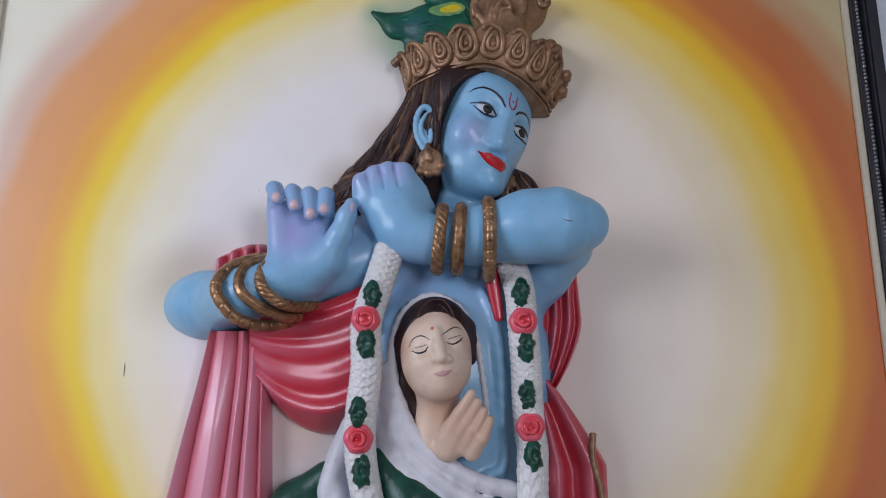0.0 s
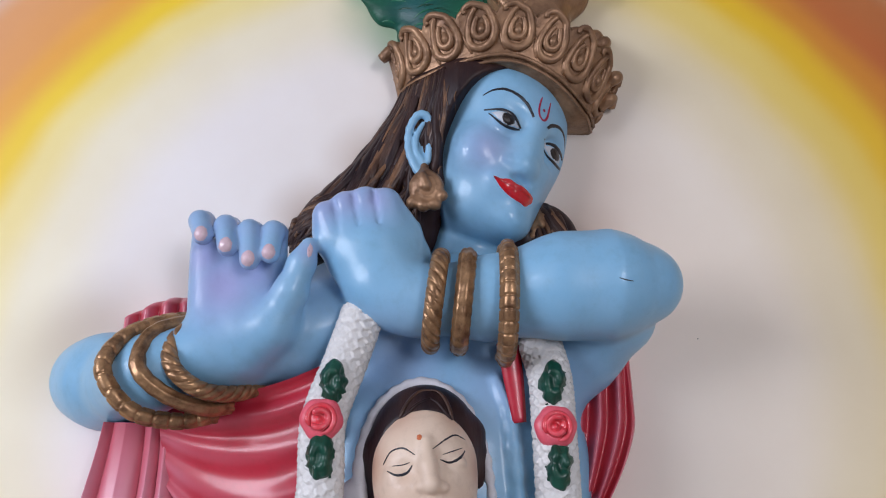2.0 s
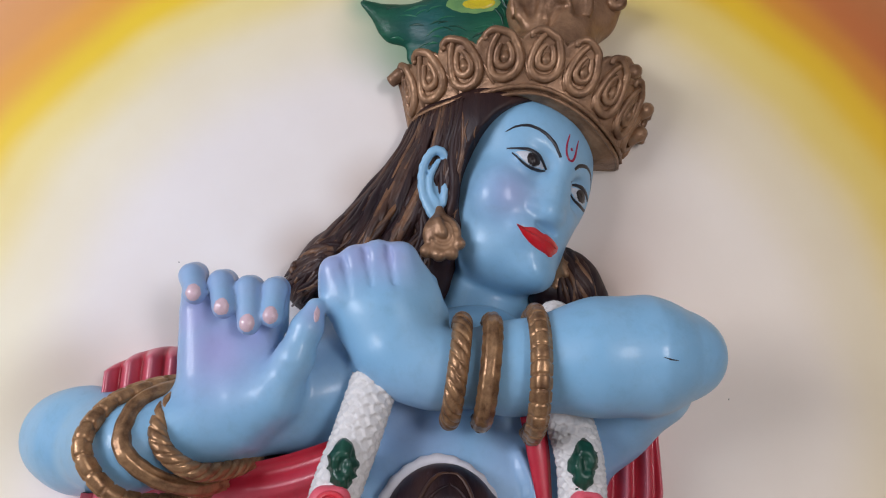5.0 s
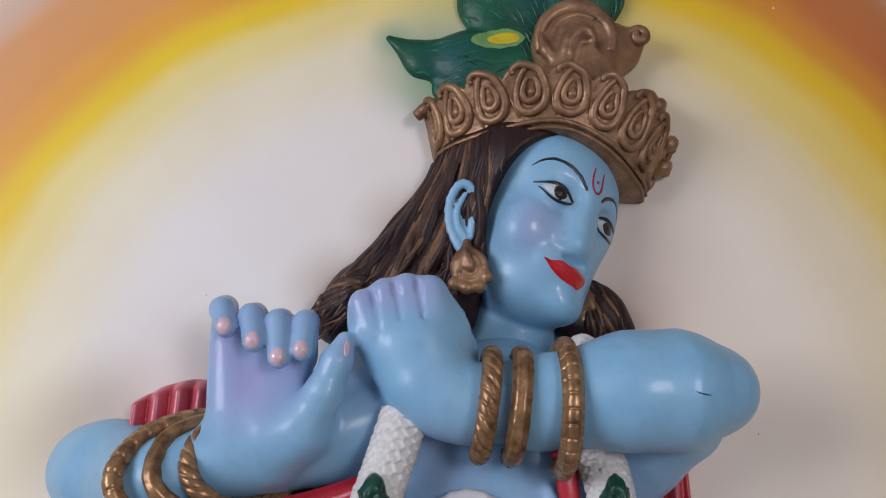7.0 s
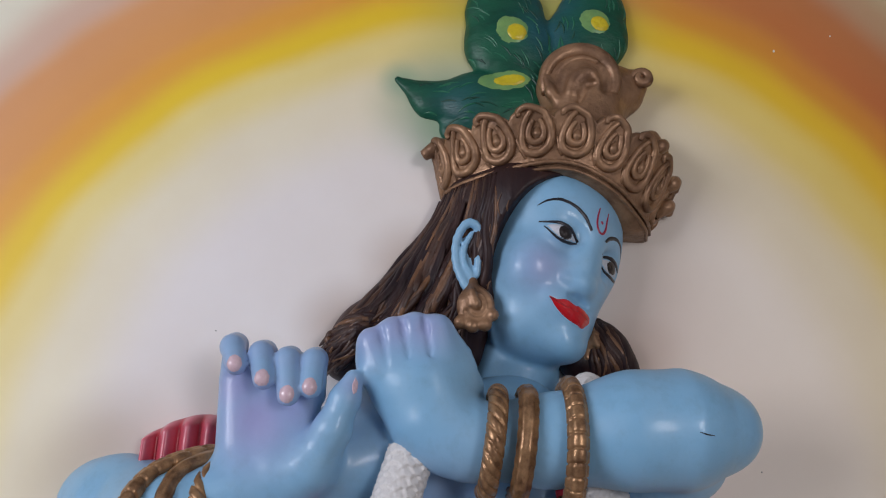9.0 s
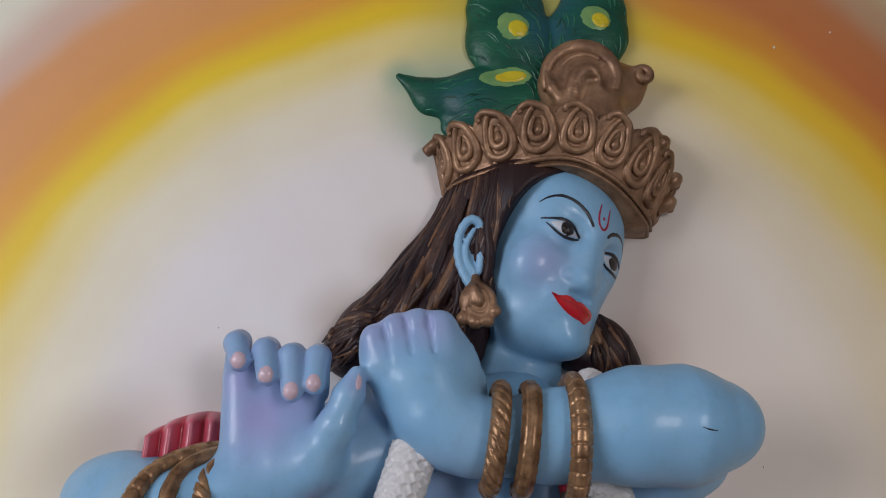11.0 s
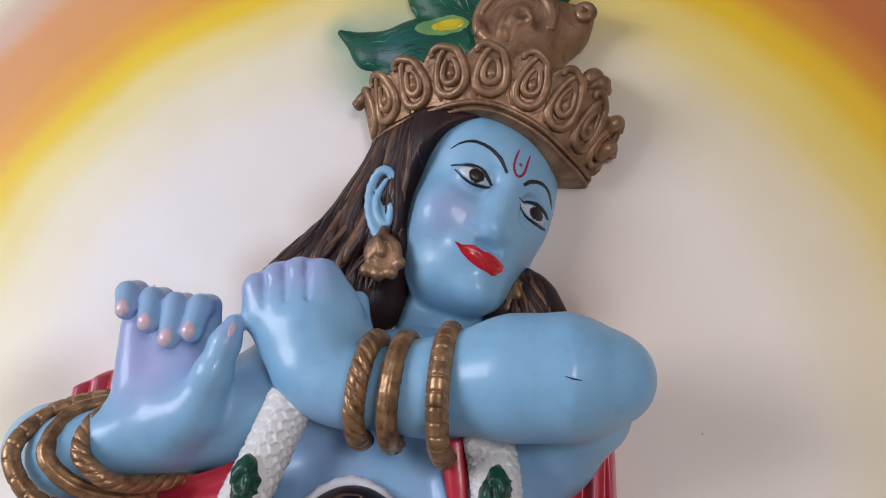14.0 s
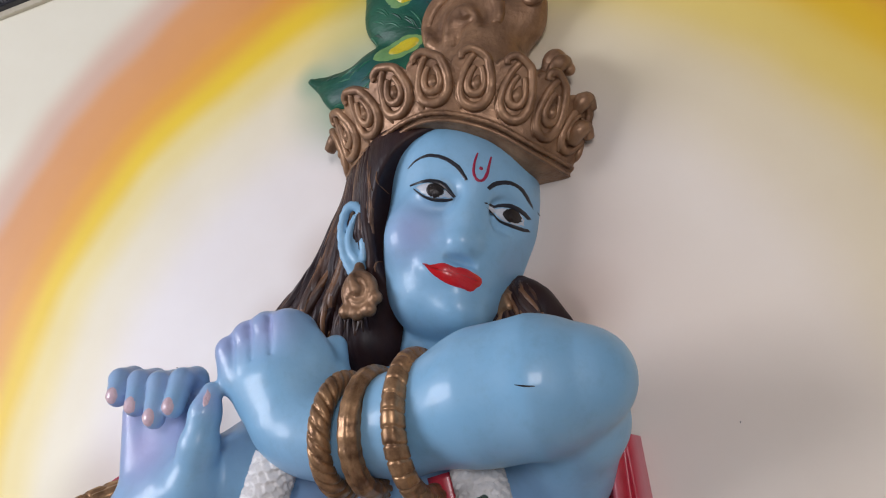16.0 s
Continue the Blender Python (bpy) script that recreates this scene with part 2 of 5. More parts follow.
def sheet(g, fn, nu, nv, mat, paint=None):
    """A surface fn(u, v) with u, v from 0 to 1."""
    uv = [(u, v) for u in np.linspace(0, 1, nu) for v in np.linspace(0, 1, nv)]
    verts = np.array([fn(u, v) for u, v in uv])
    faces = grid_faces(nu, nv)
    nrm = np.cross(verts[faces[len(faces) // 2][1]] - verts[faces[len(faces) // 2][0]], verts[faces[len(faces) // 2][3]] - verts[faces[len(faces) // 2][0]])
    if nrm[1] > 0:
        faces = [q[::-1] for q in faces]
    g.add(verts, faces, mat, [paint(u, v) for u, v in uv] if paint else None)


def stroke(g, clay, pts, width, mat, n=24, lift=0.0009):
    """A brush line in x, z laid on the clay's front; width tapers over the points."""
    path = spline(pts, n)
    w = np.interp(np.linspace(0, 1, n), np.linspace(0, 1, len(width)), width)
    tan = np.gradient(path, axis=0)
    tan /= np.linalg.norm(tan, axis=1)[:, None]
    verts = []
    for i in range(n):
        s = np.array((-tan[i][1], tan[i][0]))
        for e, up in ((-1, -0.4), (-0.5, 1), (0.5, 1), (1, -0.4)):
            x, z = path[i] + s * e * w[i] / 2
            verts.append((x, clay.front(x, z) + lift * up, z))
    g.add(verts, [q[::-1] for q in grid_faces(n, 4)], mat)


def patch(g, clay, outline, mat, lift=0.0006, bulge=0.0, rings=5, n=36):
    """A painted or swelling patch with a smooth closed outline in x, z on the clay's front."""
    pts = np.array(outline, float)
    c = pts.mean(0)
    loop = spline(np.vstack([pts, pts[:1]]), n + 1)[:-1]
    verts = []
    for i in range(rings):
        t = 1 - i / (rings - 1) * 0.98
        for p in loop:
            x, z = c + (p - c) * t
            up = -0.0006 if i == 0 else lift + bulge * math.sqrt(max(0.0, 1 - t * t))
            verts.append((x, clay.front(x, z) + up, z))
    faces = [q for q in grid_faces(rings, n, True)] + [tuple(range((rings - 1) * n, rings * n))]
    a, b, d = (np.array(verts[i]) for i in (faces[0][0], faces[0][1], faces[0][3]))
    if np.cross(b - a, d - a)[1] > 0:
        faces = [q[::-1] for q in faces]
    g.add(verts, faces, mat)


def near(v, spots):
    """Airbrush strength from soft spots (x, depth, z, radius, strength)."""
    out = np.zeros(len(v))
    for x, d, z, r, s in spots:
        out = np.maximum(out, s * np.exp(-((v - np.array((x, d, z))) ** 2).sum(1) / (r * r)))
    return out



# ---- structure ----
def box_bm(bm, x0, x1, y0, y1, z0, z1):
    vs = [bm.verts.new((x, y, z)) for x in (x0, x1) for y in (y0, y1) for z in (z0, z1)]
    for q in ((0, 1, 3, 2), (4, 6, 7, 5), (0, 4, 5, 1), (2, 3, 7, 6), (0, 2, 6, 4), (1, 5, 7, 3)):
        bm.faces.new([vs[i] for i in q])
    return vs


def part(name, bm, mat, parent=None, label=""):
    me = bpy.data.meshes.new(name)
    bmesh.ops.recalc_face_normals(bm, faces=bm.faces[:])
    bm.to_mesh(me)
    bm.free()
    me.materials.append(mat)
    ob = new(name, me)
    ob.parent = parent
    if label:
        ob["label"] = label
    return ob


def boxes(name, mat, parent, *dims, bevel=0.0, label=""):
    bm = bmesh.new()
    for d in dims:
        box_bm(bm, *d)
    if bevel:
        bmesh.ops.bevel(bm, geom=bm.edges[:], offset=bevel, segments=2, affect="EDGES")
    return part(name, bm, mat, parent, label)


wall_paint = material("white_wall_paint", (0.72, 0.77, 0.84), 0.7, second=(0.68, 0.73, 0.80), scale=3, bump=0.1, bump_scale=180)
# for the unseen walls and ceiling, mid grey to hold down bounced light
room_paint = material("room_wall_paint", (0.45, 0.45, 0.45), 0.75, second=(0.40, 0.40, 0.40), scale=2, bump=0.1, bump_scale=150)
floor_tile = material("grey_floor_tile", (0.38, 0.36, 0.34), 0.3, second=(0.32, 0.31, 0.30), scale=5, bump=0.05)
frame_black = material("black_frame_lacquer", (0.010, 0.010, 0.016), 0.3, second=(0.018, 0.018, 0.028), scale=30, bump=0.08)
slip_cream = material("cream_slip_paint", (0.55, 0.50, 0.38), 0.45, second=(0.48, 0.44, 0.34), scale=30)
silver = material("silver_bead_paint", (0.30, 0.30, 0.31), 0.35, metal=0.7, second=(0.12, 0.12, 0.13), scale=90)
alu = material("window_frame_aluminium", (0.5, 0.5, 0.5), 0.4, metal=0.6)

X0, X1, Y0, Y1, ZT = -2.1, 2.1, -2.4, 1.2, 2.9
tagged(boxes("floor", floor_tile, None, (X0 - 0.1, X1 + 0.1, Y0 - 0.1, Y1 + 0.1, -0.1, 0)), "grey tiled floor of a plain room", "floor", kind="structure")
tagged(boxes("ceiling", room_paint, None, (X0 - 0.1, X1 + 0.1, Y0 - 0.1, Y1 + 0.1, ZT, ZT + 0.1)), "plain grey ceiling, assumed and out of view", "ceiling", kind="structure")
tagged(boxes("wall_north", wall_paint, None, (X0 - 0.1, X1 + 0.1, Y1, Y1 + 0.1, 0, ZT)), "white wall behind the framed relief", "wall", kind="structure")
tagged(boxes("wall_east", room_paint, None, (X1, X1 + 0.1, Y0, Y1, 0, ZT)), "plain grey wall, assumed and out of view", "wall", kind="structure")
WX0, WX1, LY0, LY1 = 1.1, 1.9, -1.4, 0.2
tagged(boxes("wall_south", room_paint, None, (X0 - 0.1, WX0, Y0 - 0.1, Y0, 0, ZT), (WX1, X1 + 0.1, Y0 - 0.1, Y0, 0, ZT), (WX0, WX1, Y0 - 0.1, Y0, 0, SILL), (WX0, WX1, Y0 - 0.1, Y0, HEAD, ZT)), "grey wall with a window opening, assumed and out of view", "wall", kind="structure")
tagged(boxes("wall_west", room_paint, None, (X0 - 0.1, X0, Y0, LY0, 0, ZT), (X0 - 0.1, X0, LY1, Y1, 0, ZT), (X0 - 0.1, X0, LY0, LY1, 0, SILL), (X0 - 0.1, X0, LY0, LY1, HEAD, ZT)), "grey wall with a window opening, assumed and out of view", "wall", kind="structure")
w1 = tagged(new("window_1"), "plain metal window frame in the wall", "window", kind="structure")
boxes("window_frame", alu, w1, (WX0, WX0 + 0.04, Y0 - 0.07, Y0 - 0.03, SILL, HEAD), (WX1 - 0.04, WX1, Y0 - 0.07, Y0 - 0.03, SILL, HEAD), (WX0 + 0.04, WX1 - 0.04, Y0 - 0.07, Y0 - 0.03, SILL, SILL + 0.04), (WX0 + 0.04, WX1 - 0.04, Y0 - 0.07, Y0 - 0.03, HEAD - 0.04, HEAD))
w2 = tagged(new("window_2"), "plain metal window frame in the wall", "window", kind="structure")
boxes("window_frame", alu, w2, (X0 - 0.07, X0 - 0.03, LY0, LY0 + 0.04, SILL, HEAD), (X0 - 0.07, X0 - 0.03, LY1 - 0.04, LY1, SILL, HEAD), (X0 - 0.07, X0 - 0.03, LY0 + 0.04, LY1 - 0.04, SILL, SILL + 0.04), (X0 - 0.07, X0 - 0.03, LY0 + 0.04, LY1 - 0.04, HEAD - 0.04, HEAD))
outside = material("dry_earth", (0.22, 0.19, 0.15), 0.9, second=(0.16, 0.15, 0.10), scale=0.5)
tagged(boxes("ground", outside, None, (-300, 300, -300, 300, -0.4, -0.1)), "dry earth outside the room", "ground", kind="structure")

# ---- the framed panel ----
PX0, PX1, PZ0, PZ1 = -0.675, 0.612, 0.72, 2.385
HALO = (0.004, 1.703, 0.534)


def halo_paint():
    """Airbrushed rings: white heart, yellow, orange, and cream outside, with shade painted in rightward."""
    m = bpy.data.materials.new("airbrushed_halo_paint_shaded")
    m.use_nodes = True
    t = m.node_tree
    b = t.nodes["Principled BSDF"]
    b.inputs["Roughness"].default_value = 0.52
    b.inputs["Coat Weight"].default_value, b.inputs["Coat Roughness"].default_value = 0.03, 0.25
    co = t.nodes.new("ShaderNodeTexCoord")
    n = t.nodes.new("ShaderNodeTexNoise")
    n.inputs["Scale"].default_value, n.inputs["Detail"].default_value = 4.0, 2
    t.links.new(co.outputs["Object"], n.inputs["Vector"])
    flat = t.nodes.new("ShaderNodeVectorMath")
    flat.operation = "MULTIPLY"
    flat.inputs[1].default_value = (1, 0, 1)
    t.links.new(co.outputs["Object"], flat.inputs[0])
    dist = t.nodes.new("ShaderNodeVectorMath")
    dist.operation = "DISTANCE"
    dist.inputs[1].default_value = (HALO[0], 0, HALO[1])
    t.links.new(flat.outputs[0], dist.inputs[0])
    wob = t.nodes.new("ShaderNodeMath")
    wob.operation = "MULTIPLY_ADD"
    wob.inputs[1].default_value = 0.05
    t.links.new(n.outputs[0], wob.inputs[0])
    t.links.new(dist.outputs["Value"], wob.inputs[2])
    sc = t.nodes.new("ShaderNodeMath")
    sc.inputs[1].default_value = -0.025
    t.links.new(wob.outputs[0], sc.inputs[0])
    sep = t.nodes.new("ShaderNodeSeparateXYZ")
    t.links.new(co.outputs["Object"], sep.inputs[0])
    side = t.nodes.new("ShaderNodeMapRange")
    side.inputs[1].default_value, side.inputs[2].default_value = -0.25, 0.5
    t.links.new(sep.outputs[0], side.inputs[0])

    def ramp(stops):
        r = t.nodes.new("ShaderNodeValToRGB")
        r.color_ramp.interpolation = "EASE"
        e = r.color_ramp.elements
        while len(e) < len(stops):
            e.new(0.5)
        for el, (p, c) in zip(e, stops):
            el.position, el.color = p, (*c, 1)
        t.links.new(sc.outputs[0], r.inputs[0])
        return r

    WHITE, CREAM = (0.85, 0.82, 0.815), (0.78, 0.75, 0.61)
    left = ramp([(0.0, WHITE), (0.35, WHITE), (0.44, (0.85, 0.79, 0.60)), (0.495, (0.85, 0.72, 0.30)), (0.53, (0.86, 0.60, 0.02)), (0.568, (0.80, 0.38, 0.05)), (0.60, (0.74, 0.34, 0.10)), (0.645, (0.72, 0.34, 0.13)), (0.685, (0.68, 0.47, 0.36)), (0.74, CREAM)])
    # same rings again, darker: the light's falloff to the right put into colour
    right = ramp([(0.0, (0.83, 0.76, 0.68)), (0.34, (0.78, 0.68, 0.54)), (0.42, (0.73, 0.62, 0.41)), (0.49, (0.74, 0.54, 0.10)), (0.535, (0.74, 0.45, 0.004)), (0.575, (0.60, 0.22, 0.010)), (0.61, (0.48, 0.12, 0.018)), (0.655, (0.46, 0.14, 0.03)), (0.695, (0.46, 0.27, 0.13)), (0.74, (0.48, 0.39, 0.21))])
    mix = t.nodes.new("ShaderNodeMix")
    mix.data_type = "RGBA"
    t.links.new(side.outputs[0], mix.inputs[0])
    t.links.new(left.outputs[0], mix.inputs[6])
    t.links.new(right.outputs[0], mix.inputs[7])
    # soft patches beside the figure: airbrushed haze, and the hand's shadow painted at its left
    last = mix.outputs[2]
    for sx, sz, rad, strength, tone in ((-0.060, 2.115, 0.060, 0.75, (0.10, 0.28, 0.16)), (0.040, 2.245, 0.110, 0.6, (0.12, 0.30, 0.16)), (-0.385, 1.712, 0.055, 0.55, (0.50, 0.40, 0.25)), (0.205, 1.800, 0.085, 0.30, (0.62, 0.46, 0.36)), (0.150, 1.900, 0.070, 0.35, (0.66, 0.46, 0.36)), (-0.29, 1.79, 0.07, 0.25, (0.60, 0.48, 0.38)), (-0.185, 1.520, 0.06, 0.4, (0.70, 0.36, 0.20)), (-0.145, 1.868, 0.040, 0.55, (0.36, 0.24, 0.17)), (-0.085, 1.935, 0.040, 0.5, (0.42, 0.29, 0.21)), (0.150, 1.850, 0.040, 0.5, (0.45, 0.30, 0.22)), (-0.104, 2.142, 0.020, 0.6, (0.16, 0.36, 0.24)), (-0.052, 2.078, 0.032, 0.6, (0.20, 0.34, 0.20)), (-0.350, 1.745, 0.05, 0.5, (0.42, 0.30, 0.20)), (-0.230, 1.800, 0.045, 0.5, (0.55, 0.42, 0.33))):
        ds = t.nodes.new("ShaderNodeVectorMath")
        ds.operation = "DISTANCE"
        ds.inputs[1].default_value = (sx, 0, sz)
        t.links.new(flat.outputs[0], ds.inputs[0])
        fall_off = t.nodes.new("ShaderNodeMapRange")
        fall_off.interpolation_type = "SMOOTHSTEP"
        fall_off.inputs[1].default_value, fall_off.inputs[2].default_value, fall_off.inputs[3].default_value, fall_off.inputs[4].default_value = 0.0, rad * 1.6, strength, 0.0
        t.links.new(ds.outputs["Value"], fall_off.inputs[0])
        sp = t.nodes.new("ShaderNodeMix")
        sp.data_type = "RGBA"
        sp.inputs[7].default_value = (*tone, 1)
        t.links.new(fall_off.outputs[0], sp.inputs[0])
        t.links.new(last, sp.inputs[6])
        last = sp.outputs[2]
    # faint grubby clouds
    n2 = t.nodes.new("ShaderNodeTexNoise")
    n2.inputs["Scale"].default_value, n2.inputs["Detail"].default_value = 9.0, 4
    t.links.new(co.outputs["Object"], n2.inputs["Vector"])
    mr = t.nodes.new("ShaderNodeMapRange")
    mr.inputs[1].default_value, mr.inputs[2].default_value, mr.inputs[3].default_value, mr.inputs[4].default_value = 0.35, 0.75, 0.0, 0.2
    t.links.new(n2.outputs[0], mr.inputs[0])
    dirt = t.nodes.new("ShaderNodeMix")
    dirt.data_type, dirt.blend_type = "RGBA", "MULTIPLY"
    dirt.inputs[7].default_value = (0.80, 0.72, 0.66, 1)
    t.links.new(mr.outputs[0], dirt.inputs[0])
    t.links.new(last, dirt.inputs[6])
    t.links.new(dirt.outputs[2], b.inputs["Base Color"])
    n3 = t.nodes.new("ShaderNodeTexNoise")
    n3.inputs["Scale"].default_value = 60
    t.links.new(co.outputs["Object"], n3.inputs["Vector"])
    bp = t.nodes.new("ShaderNodeBump")
    bp.inputs["Strength"].default_value, bp.inputs["Distance"].default_value = 0.05, 0.003
    t.links.new(n3.outputs[0], bp.inputs["Height"])
    t.links.new(bp.outputs[0], b.inputs["Normal"])
    return m


pf = tagged(new("picture_frame"), "black lacquered frame with silver beading round a painted halo board", "picture frame")
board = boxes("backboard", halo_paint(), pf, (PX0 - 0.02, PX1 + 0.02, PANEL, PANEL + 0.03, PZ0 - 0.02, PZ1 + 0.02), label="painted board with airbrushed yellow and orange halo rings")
FW, FD, SW = 0.032, 0.028, 0.010     # rail width, how far it stands proud, slip width


def rail(name, mat, a, b, inward, off, width, y0, y1, bevel):
    """A mitred bar from corner a to corner b; inward points at the picture's middle."""
    along, inw = (Vector(b) - Vector(a)).normalized(), Vector(inward)
    bm = bmesh.new()
    ring = []
    for p, s in ((Vector(a), 1), (Vector(b), -1)):
        row = []
        for o, y in ((off, y1), (off, y0), (off + width, y0), (off + width, y1)):
            q = p - inw * o - along * s * o
            row.append(bm.verts.new((q.x, y, q.z)))
        ring.append(row)
    for i in range(4):
        bm.faces.new((ring[0][i], ring[0][(i + 1) % 4], ring[1][(i + 1) % 4], ring[1][i]))
    bm.faces.new(ring[0])
    bm.faces.new(ring[1])
    if bevel:
        bmesh.ops.bevel(bm, geom=bm.edges[:], offset=bevel, segments=2, affect="EDGES")
    return part(name, bm, mat, pf)


def bead_row(a, b, inward, off, y):
    along, inw = Vector(b) - Vector(a), Vector(inward)
    n = int(along.length / 0.0062)
    bm = bmesh.new()
    for i in range(n):
        c = Vector(a) - inw * off + along * ((i + 0.5) / n)
        s = bmesh.ops.create_icosphere(bm, subdivisions=1, radius=0.0026)["verts"]
        stretch = 1.0 if i % 3 else 1.25
        for v in s:
            v.co = v.co * stretch + Vector((c.x, y, c.z))
    ob = part("beading", bm, silver, pf, "tarnished silver beading")
    ob["kind"] = "stuff"


def mark(name, mat, x, z, w, h, label):
    bm = bmesh.new()
    n = 9
    ring = [bm.verts.new((x + w * math.cos(6.283 * i / n) * random.uniform(0.7, 1.1), PANEL - 0.0006, z + h * math.sin(6.283 * i / n) * random.uniform(0.8, 1.1))) for i in range(n)]
    back = [bm.verts.new((v.co.x, PANEL + 0.001, v.co.z)) for v in ring]
    bm.faces.new(ring)
    bm.faces.new(back[::-1])
    for i in range(n):
        bm.faces.new((ring[i], ring[(i + 1) % n], back[(i + 1) % n], back[i]))
    part(name, bm, mat, board, label)


chip_white, scuff_grey = material("bare_plaster", (0.75, 0.74, 0.70), 0.6), material("grey_scuff", (0.16, 0.15, 0.15), 0.6)
mark("chip", chip_white, 0.307, 2.203, 0.0011, 0.0018, "white chip in the paint")
mark("chip", chip_white, 0.372, 2.226, 0.0009, 0.0011, "white chip in the paint")
mark("scratch", scuff_grey, -0.441, 1.598, 0.0007, 0.010, "thin grey scratch in the paint")
mark("speck", scuff_grey, -0.268, 1.857, 0.0007, 0.0006, "dark speck on the paint")
mark("speck", scuff_grey, 0.262, 1.748, 0.0005, 0.0008, "dark speck on the paint")
corners = [(PX0, 0, PZ0), (PX1, 0, PZ0), (PX1, 0, PZ1), (PX0, 0, PZ1)]
for i, inward in enumerate(((0, 0, 1), (-1, 0, 0), (0, 0, -1), (1, 0, 0))):
    a, b = corners[i], corners[(i + 1) % 4]
    rail("slip", slip_cream, a, b, inward, 0, SW, PANEL - 0.006, PANEL, 0.0008)["label"] = "narrow cream painted slip"
    rail("inner_rail", frame_black, a, b, inward, SW, 0.012, PANEL - 0.014, PANEL + 0.03, 0.001)
    rail("outer_rail", frame_black, a, b, inward, SW + 0.012, 0.020, PANEL - FD, PANEL + 0.06, 0.003)
    bead_row(a, b, inward, SW + 0.007, PANEL - 0.0145)

# ---- the relief figure: one mesh ----
g = Gather()
U, UP, FW3 = np.array((0.735, -0.585, -0.30)), np.array((0.383, 0.01, 0.924)), np.array((0.538, 0.794, -0.231))
U, UP, FW3 = (e / np.linalg.norm(e) for e in (U, UP, FW3))
HEAD_AXES = np.stack([U, FW3, UP])
TILTED = np.array(((0.924, 0, -0.383), (0, 1, 0), (0.383, 0, 0.924)))


def on_face(u, f, up):
    """A place by its way right, forward and up from the point between the eyes."""
    return np.array((0.0865, 0.0635, 1.937)) + u * U + f * FW3 + up * UP


# head, ear and neck
lip_dark = material("lip_line_paint", (0.28, 0.006, 0.010), 0.3)
head = Clay((-0.07, -0.006, 1.775), (0.16, 0.125, 2.06), 0.0018)
head.ball((0.057, 0.014, 1.936), (0.067, 0.064, 0.094), HEAD_AXES)
head.ball((0.062, 0.020, 1.984), (0.064, 0.056, 0.050), HEAD_AXES, k=0.02)
head.ball((0.050, 0.022, 1.884), (0.048, 0.050, 0.050), HEAD_AXES, k=0.025)
head.ball((0.066, 0.050, 1.851), (0.020, 0.018, 0.015), HEAD_AXES, k=0.018)
head.ball(on_face(-0.036, -0.024, -0.036), (0.022, 0.018, 0.024), HEAD_AXES, k=0.02)
head.ball(on_face(0.025, -0.020, -0.032), (0.014, 0.014, 0.017), HEAD_AXES, k=0.02)
for e in (-1, 1):
    head.ball(on_face(e * 0.029, 0.000, 0.000), (0.020, 0.0065, 0.012), HEAD_AXES, k=0.014, cut=True)
    head.ball(on_face(e * 0.029, -0.014, 0.000), (0.017, 0.014, 0.011), HEAD_AXES, k=0.008)
head.limb([(*on_face(0, -0.006, 0.016), 0.009), (*on_face(0.001, -0.002, -0.012), 0.0095), (*on_face(0.002, 0.003, -0.030), 0.0115)], k=0.014)
head.ball(on_face(0.002, 0.007, -0.034), (0.0138, 0.0105, 0.0092), HEAD_AXES, k=0.006)
head.ball(on_face(-0.0135, -0.001, -0.036), (0.0090, 0.0090, 0.0070), HEAD_AXES, k=0.004)
head.ball(on_face(0.0165, -0.001, -0.036), (0.0090, 0.0090, 0.0070), HEAD_AXES, k=0.004)
head.ball(on_face(0.002, 0.010, -0.0500), (0.014, 0.010, 0.0055), HEAD_AXES, k=0.004, cut=True)
head.ball((0.160, 0.030, 1.862), (0.056, 0.060, 0.056), k=0.022, cut=True)
head.ball(on_face(0, -0.002, -0.060), (0.024, 0.010, 0.012), HEAD_AXES, k=0.012)
head.ball((0.036, 0.030, 1.873), (0.030, 0.027, 0.026), HEAD_AXES, k=0.022)
head.limb([(0.020, -0.004, 1.775, 0.045), (0.032, -0.008, 1.86, 0.041)], k=0.006)
# ear
head.ball((-0.027, 0.044, 1.931), (0.0125, 0.018, 0.030), k=0.004)
head.limb([(-0.027, 0.054, 1.912, 0.010), (-0.021, 0.060, 1.893, 0.0045)], k=0.004)
head.ball((-0.0240, 0.069, 1.932), (0.0075, 0.010, 0.017), k=0.003, cut=True)
head.limb([(*p, 0.0038) for p in spline([(-0.015, 0.060, 1.944), (-0.019, 0.064, 1.957), (-0.029, 0.065, 1.959), (-0.0375, 0.062, 1.944), (-0.0375, 0.061, 1.922), (-0.030, 0.062, 1.903), (-0.021, 0.063, 1.890)], 15)], k=0.0025)
head.limb([(*p, 0.0026) for p in spline([(-0.024, 0.0625, 1.950), (-0.0305, 0.062, 1.936), (-0.0295, 0.062, 1.920), (-0.023, 0.062, 1.910)], 9)], k=0.002)
head.limb([(-0.0145, 0.058, 1.938, 0.0032), (-0.0165, 0.061, 1.925, 0.0040), (-0.0175, 0.061, 1.910, 0.0030)], k=0.002)
g.clay(head, skin, lambda v: near(v, [(*on_face(-0.036, -0.012, -0.036), 0.021, 0.62), (*on_face(0.034, -0.018, -0.036), 0.014, 0.3)]))

